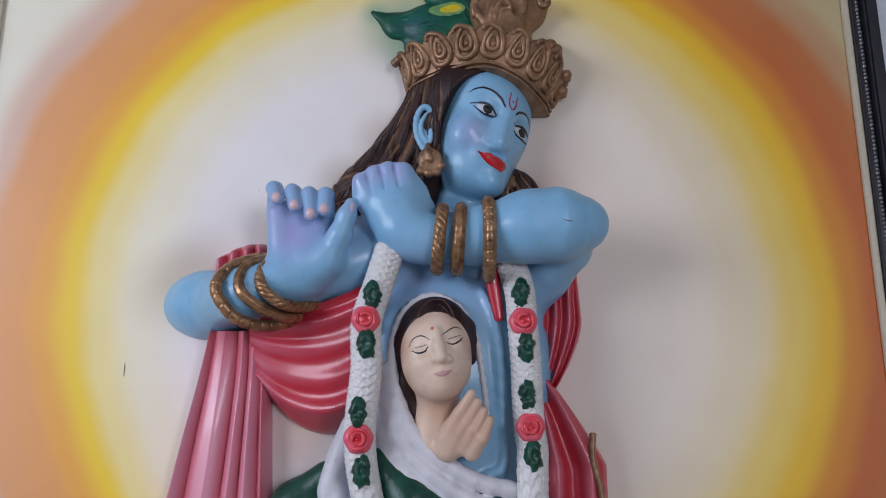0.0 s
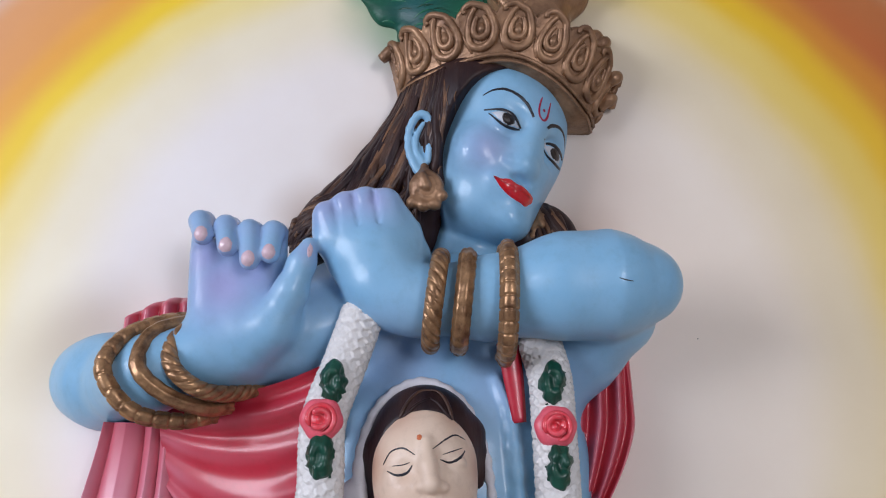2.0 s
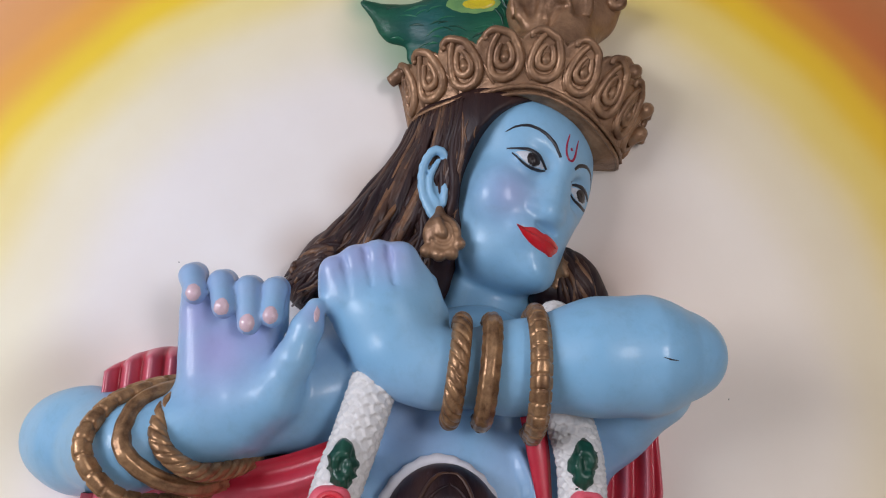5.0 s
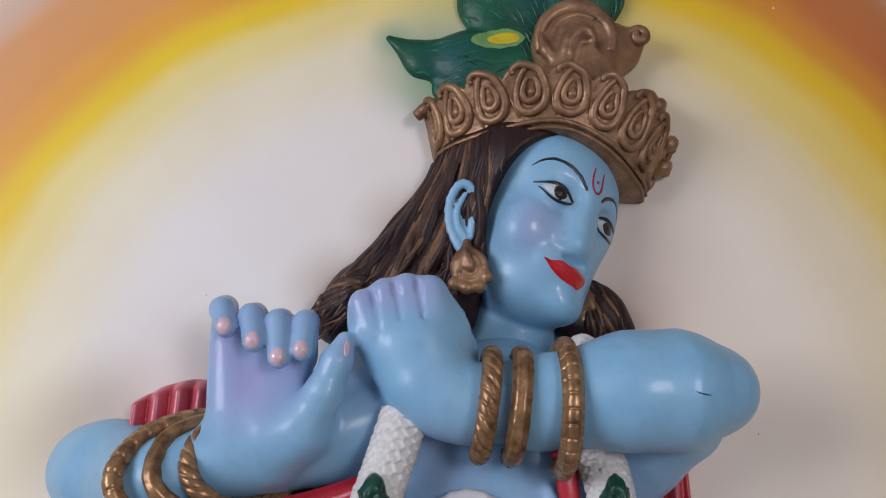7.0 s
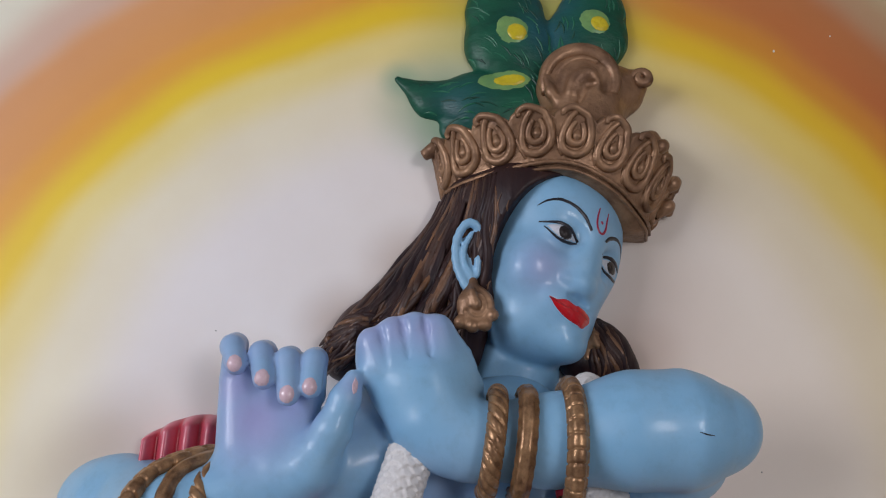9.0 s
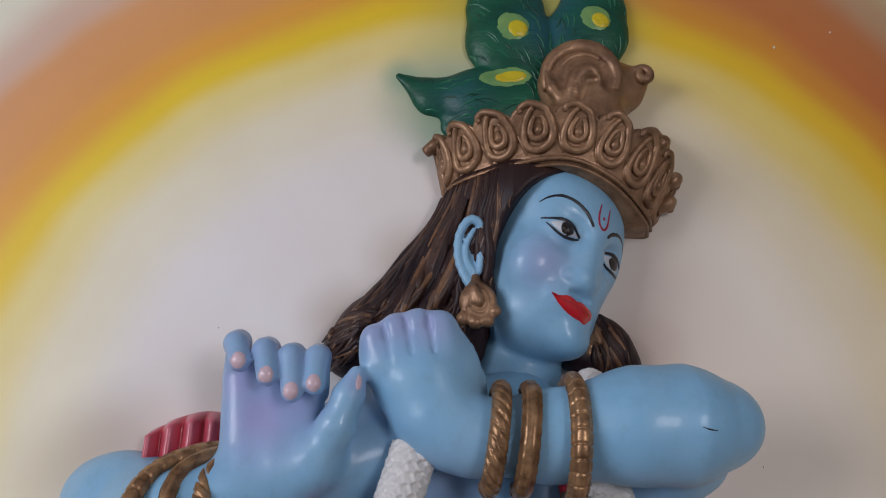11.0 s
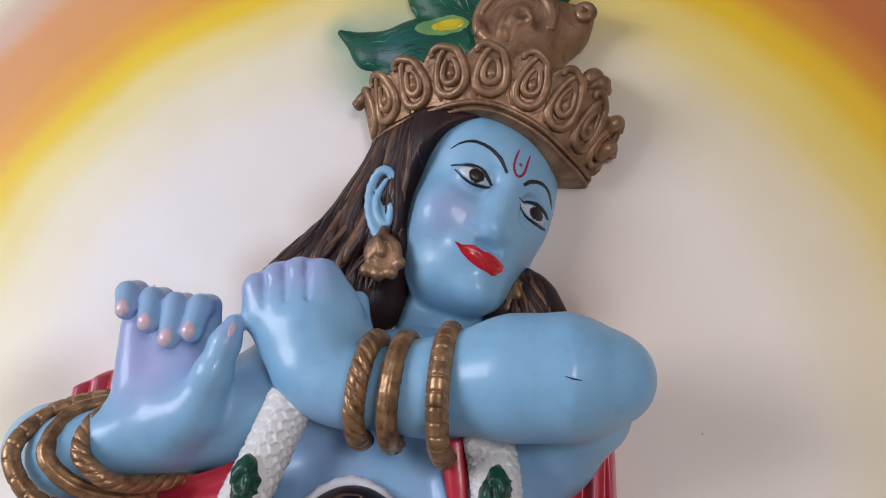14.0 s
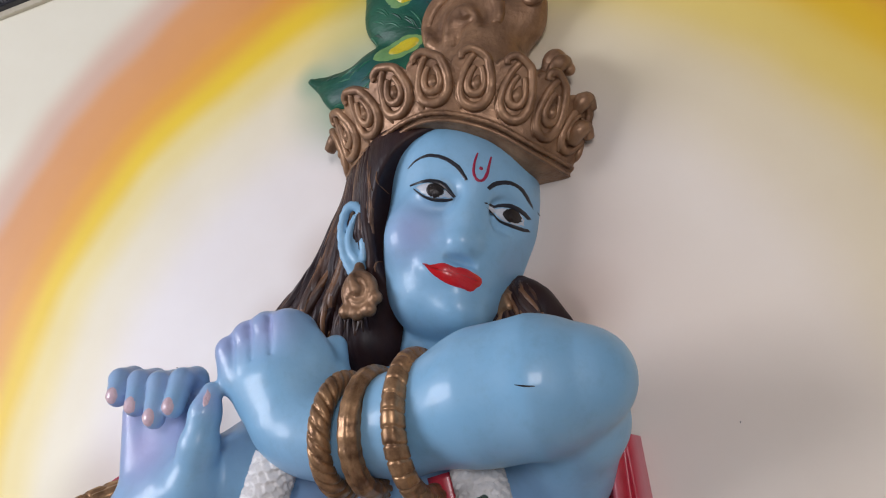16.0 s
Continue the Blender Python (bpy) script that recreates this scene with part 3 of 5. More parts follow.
# painted face
stroke(g, head, [(0.036, 1.9765), (0.0465, 1.9815), (0.0585, 1.9822), (0.0710, 1.9770), (0.0815, 1.9675), (0.0876, 1.9550)], (0.001, 0.003, 0.004, 0.0046, 0.0052, 0.0035), ink)
stroke(g, head, [(0.1023, 1.9475), (0.1083, 1.9531), (0.1162, 1.9555), (0.1230, 1.9520), (0.1262, 1.9400)], (0.003, 0.0046, 0.005, 0.0042, 0.0012), ink)
patch(g, head, [(0.0415, 1.9570), (0.0494, 1.9585), (0.0582, 1.9578), (0.0675, 1.9535), (0.0740, 1.9440), (0.0664, 1.9415), (0.0585, 1.9425), (0.0508, 1.9470)], eye_white, n=48)
patch(g, head, [(0.0985, 1.9345), (0.1052, 1.9368), (0.1131, 1.9368), (0.1196, 1.9335), (0.1218, 1.9265), (0.1172, 1.9212), (0.1109, 1.9222), (0.1039, 1.9258)], eye_white, n=48)
patch(g, head, [(0.0620 + 0.0080 * math.cos(a), 1.9497 + 0.0080 * math.sin(a)) for a in np.linspace(0, 2 * math.pi, 11)[:-1]], iris_brown, lift=0.0011)
patch(g, head, [(0.1130 + 0.0068 * math.cos(a), 1.9298 + 0.0072 * math.sin(a)) for a in np.linspace(0, 2 * math.pi, 11)[:-1]], iris_brown, lift=0.0011)
stroke(g, head, [(0.0375, 1.9605), (0.0494, 1.9596), (0.0582, 1.9590), (0.0675, 1.9548), (0.0750, 1.9435)], (0.0016, 0.0036, 0.0054, 0.0056, 0.0030), ink, lift=0.0016)
stroke(g, head, [(0.0420, 1.9552), (0.0508, 1.9462), (0.0585, 1.9420), (0.0664, 1.9410), (0.0736, 1.9422)], (0.001, 0.0022, 0.0030, 0.0032, 0.002), ink, lift=0.0016)
stroke(g, head, [(0.0988, 1.9352), (0.1052, 1.9380), (0.1131, 1.9380), (0.1196, 1.9345), (0.1229, 1.9300)], (0.001, 0.0036, 0.0052, 0.0052, 0.0030), ink, lift=0.0016)
stroke(g, head, [(0.0995, 1.9318), (0.1039, 1.9250), (0.1109, 1.9217), (0.1172, 1.9207), (0.1208, 1.9217)], (0.001, 0.0024, 0.0034, 0.0036, 0.002), ink, lift=0.0016)
stroke(g, head, [(0.0970, 1.9800), (0.0942, 1.9700), (0.0934, 1.9610), (0.0960, 1.9545), (0.0995, 1.9545), (0.1022, 1.9590), (0.1040, 1.9670), (0.1064, 1.9770)], (0.0016, 0.0026, 0.0030, 0.0031, 0.0031, 0.0028, 0.0024, 0.0015), maroon)
patch(g, head, [(0.0988 + 0.0023 * math.cos(a), 1.9655 + 0.0027 * math.sin(a)) for a in np.linspace(0, 2 * math.pi, 8)[:-1]], maroon, rings=3, n=14)
patch(g, head, [(0.0458, 1.8898), (0.0500, 1.8872), (0.0560, 1.8872), (0.0635, 1.8876), (0.0690, 1.8850), (0.0730, 1.8832), (0.0772, 1.8836), (0.0835, 1.8795), (0.0888, 1.8745), (0.0876, 1.8690), (0.0848, 1.8668), (0.0822, 1.8638), (0.0788, 1.8634), (0.0755, 1.8655), (0.0690, 1.8678), (0.0615, 1.8720), (0.0536, 1.8790)], lip_red, bulge=0.0036, n=72, rings=8)
stroke(g, head, [(0.0480, 1.8875), (0.0580, 1.8820), (0.0680, 1.8785), (0.0760, 1.8765), (0.0860, 1.8720)], (0.0004, 0.0008, 0.0010, 0.0008, 0.0004), lip_dark, lift=0.0040)

# hair
hair_ochre = material("ochre_brown_hair_paint", (0.085, 0.036, 0.018), 0.42, second=(0.022, 0.010, 0.010), scale=25, amount=0.9, bump=0.2)
hair = Clay((-0.18, -0.006, 1.79), (0.16, 0.105, 2.04), 0.0024)
hair.ball((0.045, 0.012, 1.950), (0.078, 0.066, 0.092), HEAD_AXES)
hair.ball((0.045, 0.018, 1.985), (0.076, 0.060, 0.058), HEAD_AXES, k=0.02)
hair.limb([(-0.014, 0.016, 2.0, 0.036), (-0.036, 0.006, 1.93, 0.041), (-0.074, 0.008, 1.880, 0.040), (-0.114, 0.010, 1.854, 0.034), (-0.136, 0.008, 1.838, 0.026)], k=0.02)
hair.limb([(-0.012, 0.038, 1.985, 0.016), (-0.010, 0.050, 1.94, 0.012), (-0.006, 0.048, 1.90, 0.009), (-0.016, 0.040, 1.87, 0.008)], k=0.008)
hair.limb([(-0.03, 0.012, 1.90, 0.034), (-0.04, 0.012, 1.85, 0.034)], k=0.02)
for i, (x, z) in enumerate(((-0.055, 1.985), (-0.040, 1.985), (-0.028, 1.98), (-0.047, 1.96))):
    e = (-0.150 + 0.028 * i, 1.842 + 0.004 * i)
    hair.limb([(x, 0.050, z, 0.004), (x - 0.02, 0.048, z - 0.055, 0.004), (e[0] + 0.02, 0.048, e[1] + 0.03, 0.004), (e[0], 0.042, e[1], 0.004)], k=0.005, cut=True)
hair.ball((0.073, 0.10, 1.925), (0.078, 0.16, 0.090), TILTED, k=0.004, cut=True)
hair.limb([(0.104, 0.006, 1.880, 0.008), (0.110, 0.010, 1.864, 0.017), (0.120, 0.010, 1.850, 0.018), (0.134, 0.006, 1.840, 0.010), (0.143, 0.002, 1.836, 0.005)], k=0.010)
hair.limb([(0.085, 0.010, 1.845, 0.02), (0.11, 0.010, 1.838, 0.018)], k=0.012)
g.clay(hair, hair_paint)
# wavy locks from the parting down to the shoulder, dry-brushed with ochre
hair_light = material("light_ochre_hair_streak", (0.20, 0.095, 0.042), 0.4, second=(0.07, 0.032, 0.018), scale=60, amount=1.0, bump=0.3)
for i in range(84):
    a = (i * 0.618) % 1.0
    x0, z0 = -0.054 + 0.052 * a, 2.002 + 0.008 * a
    x1, z1 = -0.156 + 0.135 * a + random.uniform(-0.006, 0.006), 1.834 + 0.030 * abs(a - 0.35) + random.uniform(-0.008, 0.008)
    amp, beat = random.uniform(0.0020, 0.0060), random.uniform(7, 13)
    pts = []
    for t in np.linspace(0, 1, 9):
        x = x0 + (x1 - x0) * t ** (1.12 + 0.40 * a) + amp * (0.4 + t) * math.sin(beat * t + 1.7 * i)
        z = z0 + (z1 - z0) * t ** 0.93
        pts.append((x, max(hair.front(x, z) - 0.0012, 0.004), z))
    fat = random.uniform(0.0022, 0.0050)
    tube(g, pts, [fat * q for q in (0.5, 0.8, 1.0, 1.1, 1.1, 1.0, 0.95, 0.8, 0.4)], (hair_paint, hair_paint, hair_ochre, hair_paint, hair_paint, hair_ochre, hair_light)[i % 7], n=34, sides=7)
# loose ends that curl outward along the lower edge
for i in range(26):
    f = i / 25
    x, z, r = -0.070 - 0.082 * f + random.uniform(-0.004, 0.004), 1.905 - 0.060 * f ** 0.8 + random.uniform(-0.004, 0.004), random.uniform(0.005, 0.010)
    turn = random.uniform(2.2, 4.4)
    c = [(x + r * (1 - 0.5 * q) * math.cos(0.9 + turn * q), 0.016 + 0.014 * math.sin(2.4 * q), z + r * (1 - 0.5 * q) * math.sin(0.9 + turn * q)) for q in np.linspace(0, 1, 7)]
    tube(g, c, (0.0030, 0.0038, 0.0040, 0.0036, 0.0030, 0.0022, 0.0010), (hair_paint, hair_ochre, hair_paint, hair_light)[i % 4], n=22, sides=7)
# the tuft where the hair ends over the shoulder
for i in range(40):
    a, sway = random.uniform(1.5, 4.4), random.uniform(0.003, 0.007)
    x0, z0 = -0.104 + random.uniform(-0.016, 0.016), 1.866 + random.uniform(-0.014, 0.014)
    x1, z1 = -0.134 + 0.029 * random.uniform(0.75, 1.12) * math.cos(a), 1.838 + 0.028 * random.uniform(0.75, 1.12) * math.sin(a)
    pts = []
    for t in np.linspace(0, 1, 7):
        x = x0 + (x1 - x0) * t + sway * math.sin(3.1 * t) * math.cos(2.2 * i)
        z = z0 + (z1 - z0) * t + sway * math.sin(3.1 * t) * math.sin(1.3 * i)
        pts.append((x, max(hair.front(x, z) + 0.0002, 0.010), z))
    tube(g, pts, (0.0012, 0.0026, 0.0034, 0.0036, 0.0034, 0.0026, 0.0010), (hair_paint, hair_paint, hair_ochre, hair_paint, hair_paint, hair_ochre, hair_paint, hair_light)[i % 8], n=20, sides=6)
# curls on the shoulder at the far side of the neck
for i in range(14):
    f = i / 13
    x0, z0, x1, z1 = 0.098 + 0.016 * f, 1.884 - 0.010 * f, 0.098 + 0.048 * f, 1.822 + 0.006 * math.sin(5 * f)
    pts = []
    for t in np.linspace(0, 1, 7):
        x, z = x0 + (x1 - x0) * t ** 1.3 + 0.003 * math.sin(7 * t + i), z0 + (z1 - z0) * t
        pts.append((x, max(hair.front(x, z) - 0.0008, 0.003), z))
    tube(g, pts, (0.0014, 0.0026, 0.0032, 0.0034, 0.0034, 0.0028, 0.0014), (hair_paint, hair_ochre, hair_paint, hair_light)[i % 4], n=22, sides=6)
# brushed streaks over the crown of the head and round the ear
for i in range(46):
    x, z = random.uniform(-0.065, 0.030), random.uniform(1.900, 2.005)
    l = random.uniform(0.010, 0.026)
    way = 3.95 + 0.5 * (z - 1.95) / 0.06 + random.uniform(-0.25, 0.25)
    pts = [(x + l * t * math.cos(way + 0.5 * t), z + l * t * math.sin(way + 0.5 * t)) for t in (0, 0.5, 1)]
    if all(hair.front(*p) > 0.02 and head.front(*p) < hair.front(*p) for p in pts):
        stroke(g, hair, pts, (0.0006, 0.0020, 0.0006), (hair_ochre, hair_light, hair_ochre)[i % 3], n=8, lift=0.0012)

# earrings
for c, s in (((-0.018, 0.068, 1.879), 1.0), ((0.100, 0.026, 1.856), 0.7)):
    def at(x, d, z):
        return (c[0] + s * x, c[1] + s * d, c[2] + s * z)

    e = Clay(np.array(c) - 0.034, np.array(c) + 0.034, 0.0014)
    e.ball(c, (0.0175 * s, 0.008 * s, 0.0185 * s))
    e.limb([(*at(-0.002, -0.004, 0.006), 0.010 * s), (*at(-0.003, -0.006, 0.024), 0.0045 * s)], k=0.006)
    for x, z, r in ((-0.013, -0.016, 0.0065), (-0.002, -0.019, 0.0065), (0.009, -0.017, 0.0065), (0.016, -0.008, 0.0055)):
        e.ball(at(x, 0.001, z), (r * s, 0.0060 * s, r * s), k=0.003)
    for rad in (0.0135, 0.0075):
        arc = [(*at(0.001 + rad * 0.8 * math.cos(q), 0.0078 - 0.10 * rad, rad * math.sin(q)), 0.0017 * s) for q in np.linspace(-2.6, 1.9, 12)]
        e.limb(arc, k=0.002, cut=True)
    e.limb([(*at(-0.004, 0.006, 0.012), 0.0030 * s), (*at(0.000, 0.008, 0.000), 0.0034 * s)], k=0.003)
    g.clay(e, gold)

# crown: flared band with a wavy edge, cast curls, bun and feathers
LOW = [(-0.046, -0.002, 1.985), (-0.041, 0.030, 1.996), (0.012, 0.066, 2.006), (0.062, 0.080, 2.010), (0.107, 0.068, 1.995), (0.141, 0.040, 1.972), (0.154, -0.002, 1.970)]
TOP = [(-0.060, -0.002, 2.046), (-0.056, 0.034, 2.048), (-0.017, 0.074, 2.054), (0.048, 0.096, 2.058), (0.113, 0.088, 2.050), (0.160, 0.054, 2.034), (0.180, 0.004, 2.014)]
low, top = spline(LOW, 161), spline(TOP, 161)
WAVES = 10


def crown_at(u, v):
    i = u * 160
    k = min(int(i), 159)
    a, b = (s[k] + (s[k + 1] - s[k]) * (i - k) for s in (low, top))
    out = np.array((a[0] - 0.05, max(a[1], 0.02), 0.0))
    out /= np.linalg.norm(out)
    scallop = 0.011 * abs(math.sin(math.pi * WAVES * u)) ** 0.7
    rise = (b - a) / np.linalg.norm(b - a)
    if v < 0.06:
        return a - out * 0.030 * (1 - v / 0.06)
    if v < 0.14:
        return a + out * 0.003 * math.sin((v - 0.06) / 0.08 * math.pi) + rise * 0.004 * (v - 0.06) / 0.08
    if v < 0.24:
        return a + rise * (0.004 + 0.009 * (v - 0.14) / 0.1) + out * 0.0025 * math.sin((v - 0.14) / 0.1 * math.pi)
    if v < 0.86:
        t = (v - 0.24) / 0.62
        return a + rise * 0.013 + (b + rise * scallop - a - rise * 0.013) * t + out * 0.003 * t * t
    t = (v - 0.86) / 0.14
    return b + rise * scallop + out * 0.003 * math.cos(t * math.pi / 2) - out * 0.024 * t + rise * (0.005 * math.sin(math.pi * t) - 0.012 * t * t)


sheet(g, crown_at, 161, 40, gold)
def on_crown(u, v, lift):
    p = crown_at(min(max(u, 0.0), 1.0), min(max(v, 0.25), 0.855))
    return p + lift * np.array((0.35 * (p[0] - 0.05) / 0.1, 0.93, 0.1))


for i in range(WAVES):
    u = (i + 0.5) / WAVES
    # a cast paisley: hooked outer rim, inner drop and a fine groove between them
    hook = [(-0.30, 0.205), (-0.31, 0.250), (-0.20, 0.290), (-0.05, 0.290)]
    rim = [(0.47 * math.sin(a) * (0.50 + 0.50 * math.sin(a / 2) ** 2) + 0.12 * math.cos(a), 0.265 * math.cos(a)) for a in np.linspace(0.45, 5.75, 15)]
    for size, rad, lift, run in ((1.0, 0.0042, 0.0004, hook + rim), (0.52, 0.0036, 0.0008, rim)):
        pts = [on_crown(u + (x * size + 0.22 * y * size) / WAVES, 0.585 + y * size, lift) for x, y in run]
        tube(g, pts, [rad * (0.70 + 0.40 * math.sin(math.pi * t)) for t in np.linspace(0, 1, len(pts))], gold, n=60, sides=8)
    tube(g, [on_crown(u - 0.02 / WAVES, 0.47, -0.001), on_crown(u, 0.54, 0.0005), on_crown(u + 0.06 / WAVES, 0.63, -0.001)], (0.0025, 0.0052, 0.002), gold, n=12, sides=8)
    tube(g, [on_crown(u + 0.5 / WAVES, 0.30, -0.002), on_crown(u + 0.5 / WAVES, 0.42, 0.0), on_crown(u + 0.47 / WAVES, 0.60, -0.0015)], (0.002, 0.0034, 0.0015), gold, n=12, sides=7)
for x, d, z in ((0.170, 0.030, 2.060), (0.184, 0.020, 2.024), (0.178, 0.016, 2.000), (-0.060, 0.020, 2.050)):
    tube(g, [(x - 0.014, d, z - 0.004), (x - 0.004, d + 0.006, z + 0.002), (x, d, z + 0.006), (x + 0.001, d - 0.008, z)], (0.006, 0.0075, 0.007, 0.005), gold, n=16, sides=9)
tube(g, [crown_at(u, 0.19) + np.array((0, 0.002, 0)) for u in np.linspace(0.02, 0.98, 30)], 0.0024, gold, n=240, sides=6, relief=lambda t, a: 0.16 * math.sin(t * 300 + 2 * a))
tube(g, [crown_at(u, 0.10) + np.array((0, 0.001, 0)) for u in np.linspace(0.02, 0.98, 30)], 0.0020, gold, n=160, sides=6)
bun = Clay((-0.09, -0.006, 1.97), (0.19, 0.1, 2.19), 0.0022)
bun.ball((0.055, 0.020, 2.045), (0.105, 0.050, 0.045))
bun.limb([(0.085, 0.02, 2.07, 0.045), (0.100, 0.018, 2.125, 0.036)], k=0.02)
bun.ball((0.082, 0.024, 2.128), (0.042, 0.030, 0.042), k=0.01)
bun.ball((0.122, 0.016, 2.132), (0.034, 0.024, 0.030), k=0.012)
bun.limb([(*p, 0.0085) for p in spline([(0.058, 0.056, 2.116), (0.063, 0.058, 2.140), (0.083, 0.060, 2.150), (0.104, 0.058, 2.140), (0.109, 0.056, 2.118)], 13)], k=0.005, cut=True)
bun.limb([(*p, 0.0055) for p in spline([(0.070, 0.050, 2.100), (0.076, 0.052, 2.124), (0.090, 0.054, 2.132), (0.098, 0.050, 2.120)], 9)], k=0.004)
bun.limb([(*p, 0.0030) for p in spline([(0.080, 0.056, 2.098), (0.086, 0.057, 2.116), (0.094, 0.056, 2.120)], 6)], k=0.003, cut=True)
bun.limb([(0.066, 0.046, 2.095, 0.006), (0.052, 0.046, 2.112, 0.005), (0.047, 0.044, 2.130, 0.004)], k=0.005)
bun.ball((0.147, 0.022, 2.142), (0.012, 0.014, 0.014), k=0.006)
bun.limb([(0.16, 0.02, 2.075, 0.012), (0.172, 0.024, 2.062, 0.006)], k=0.01)
g.clay(bun, gold)
for c, r0, r1, d0, turns, wid in (((0.084, 2.127), 0.038, 0.035, 0.044, 0.62, 0.0075), ((0.086, 2.126), 0.029, 0.026, 0.046, 0.40, 0.0035), ((0.149, 2.140), 0.010, 0.004, 0.036, 1.2, 0.0045)):
    pts = [(c[0] + (r0 + (r1 - r0) * t) * math.cos(3.5 - 2 * math.pi * turns * t), d0 - 0.004 + 0.006 * t, c[1] + (r0 + (r1 - r0) * t) * math.sin(3.5 - 2 * math.pi * turns * t)) for t in np.linspace(0, 1, 16)]
    tube(g, pts, [wid * (0.7 + 0.5 * math.sin(math.pi * t)) for t in np.linspace(0, 1, 16)], gold, n=60, sides=8)

feathers = Clay((-0.125, -0.006, 2.04), (0.175, 0.06, 2.31), 0.0024)
feathers.limb([(-0.108, 0.0, 2.143, 0.004), (-0.07, 0.0, 2.120, 0.020), (-0.02, 0.004, 2.118, 0.034), (0.035, 0.006, 2.115, 0.032)], k=0.012, flat=0.55)
feathers.limb([(-0.048, 0.0, 2.085, 0.012), (0.0, 0.004, 2.10, 0.03)], k=0.012, flat=0.55)
feathers.limb([(0.05, 0.004, 2.11, 0.03), (0.012, 0.004, 2.19, 0.048), (0.005, 0.002, 2.235, 0.042), (0.0, 0.0, 2.27, 0.02)], k=0.008, flat=0.45)
feathers.limb([(0.075, 0.004, 2.13, 0.03), (0.098, 0.004, 2.205, 0.044), (0.105, 0.002, 2.24, 0.036), (0.11, 0.0, 2.27, 0.014)], k=0.008, flat=0.45)
g.clay(feathers, feather_green, lambda v: near(v, [(-0.04, 0.02, 2.11, 0.03, 0.5), (0.05, 0.02, 2.20, 0.03, 0.8), (0.06, 0.02, 2.24, 0.03, 0.7)]))
for (x, z), (rx, rz), tilt in (((0.006, 2.137), (0.034, 0.014), 0.12), ((0.013, 2.197), (0.021, 0.020), -0.6), ((0.103, 2.214), (0.020, 0.018), -0.6)):
    for s, mat, lift, dx in ((1.0, feather_pale, 0.001, 0), (0.58, feather_yellow, 0.0022, 0.006)):
        ring = []
        for a in np.linspace(0, 2 * math.pi, 13)[:-1]:
            px, pz = rx * s * math.cos(a) + dx, rz * s * math.sin(a)
            ring.append((x + px * math.cos(tilt) - pz * math.sin(tilt), z + px * math.sin(tilt) + pz * math.cos(tilt)))
        patch(g, feathers, ring, mat, lift=lift, n=32)
feather_light = material("feather_mid_green_paint", (0.010, 0.125, 0.065), 0.3, second=(0.02, 0.17, 0.09), scale=60)
EYES = ((0.006, 2.137), (0.013, 2.197), (0.103, 2.214))
for i in range(420):
    x, z = random.uniform(-0.10, 0.15), random.uniform(2.085, 2.28)
    ang = 2.9 if z < 2.14 and x < 0.03 else (1.9 if x < 0.05 else 1.2)
    ang += random.uniform(-0.45, 0.45)
    l = random.uniform(0.010, 0.022)
    pts = [(x + l * t * math.cos(ang + 0.4 * t), z + l * t * math.sin(ang + 0.4 * t)) for t in (0, 0.5, 1)]
    clear = all(feathers.front(*p) > 0.004 and min(math.hypot(p[0] - a, p[1] - b) for a, b in EYES) > 0.022 for p in pts)
    if clear:
        stroke(g, feathers, pts, (0.0010, 0.0034, 0.0008), (feather_light, feather_light, green_paint)[i % 3], n=7, lift=0.0010)

# body and arms
body = Clay((-0.40, -0.006, 1.20), (0.235, 0.192, 1.875), 0.0022)
body.ball((-0.002, 0.012, 1.60), (0.150, 0.092, 0.185), k=0.02)
body.ball((0.0, 0.010, 1.38), (0.140, 0.080, 0.20), k=0.03)
body.limb([(-0.085, 0.035, 1.755, 0.055), (0.02, 0.03, 1.765, 0.050), (0.10, 0.03, 1.715, 0.048)], k=0.03)
body.limb([(-0.105, 0.030, 1.760, 0.046), (-0.20, 0.022, 1.715, 0.040), (-0.300, 0.024, 1.686, 0.036)], k=0.02)
body.limb([(-0.300, 0.026, 1.686, 0.040), (-0.332, 0.002, 1.688, 0.044), (-0.354, -0.014, 1.690, 0.042)], k=0.02)
body.limb([(0.10, 0.036, 1.704, 0.040), (0.135, 0.048, 1.722, 0.034), (0.160, 0.085, 1.752, 0.038)], k=0.02)
body.limb([(0.178, 0.124, 1.773, 0.0350), (0.148, 0.127, 1.7715, 0.0460), (0.110, 0.127, 1.769, 0.0455), (0.040, 0.118, 1.758, 0.0355), (-0.020, 0.112, 1.755, 0.0300), (-0.048, 0.113, 1.762, 0.028)], k=0.012)
body.limb([(-0.300, 0.045, 1.684, 0.034), (-0.255, 0.100, 1.686, 0.034), (-0.205, 0.100, 1.707, 0.028), (-0.178, 0.100, 1.724, 0.030)], k=0.012)
body.limb([(-0.195, 0.072, 1.703, 0.032), (-0.130, 0.064, 1.732, 0.040), (-0.080, 0.056, 1.750, 0.042)], k=0.022)
# the raised edge of the niche round the small bust
body.limb([(x, body.front(x, z) + 0.0005, z, 0.0045) for x, z in spline([(0.052, 1.690), (0.063, 1.660), (0.070, 1.610), (0.074, 1.545), (0.078, 1.490), (0.072, 1.466), (0.050, 1.456)], 19)], k=0.007)
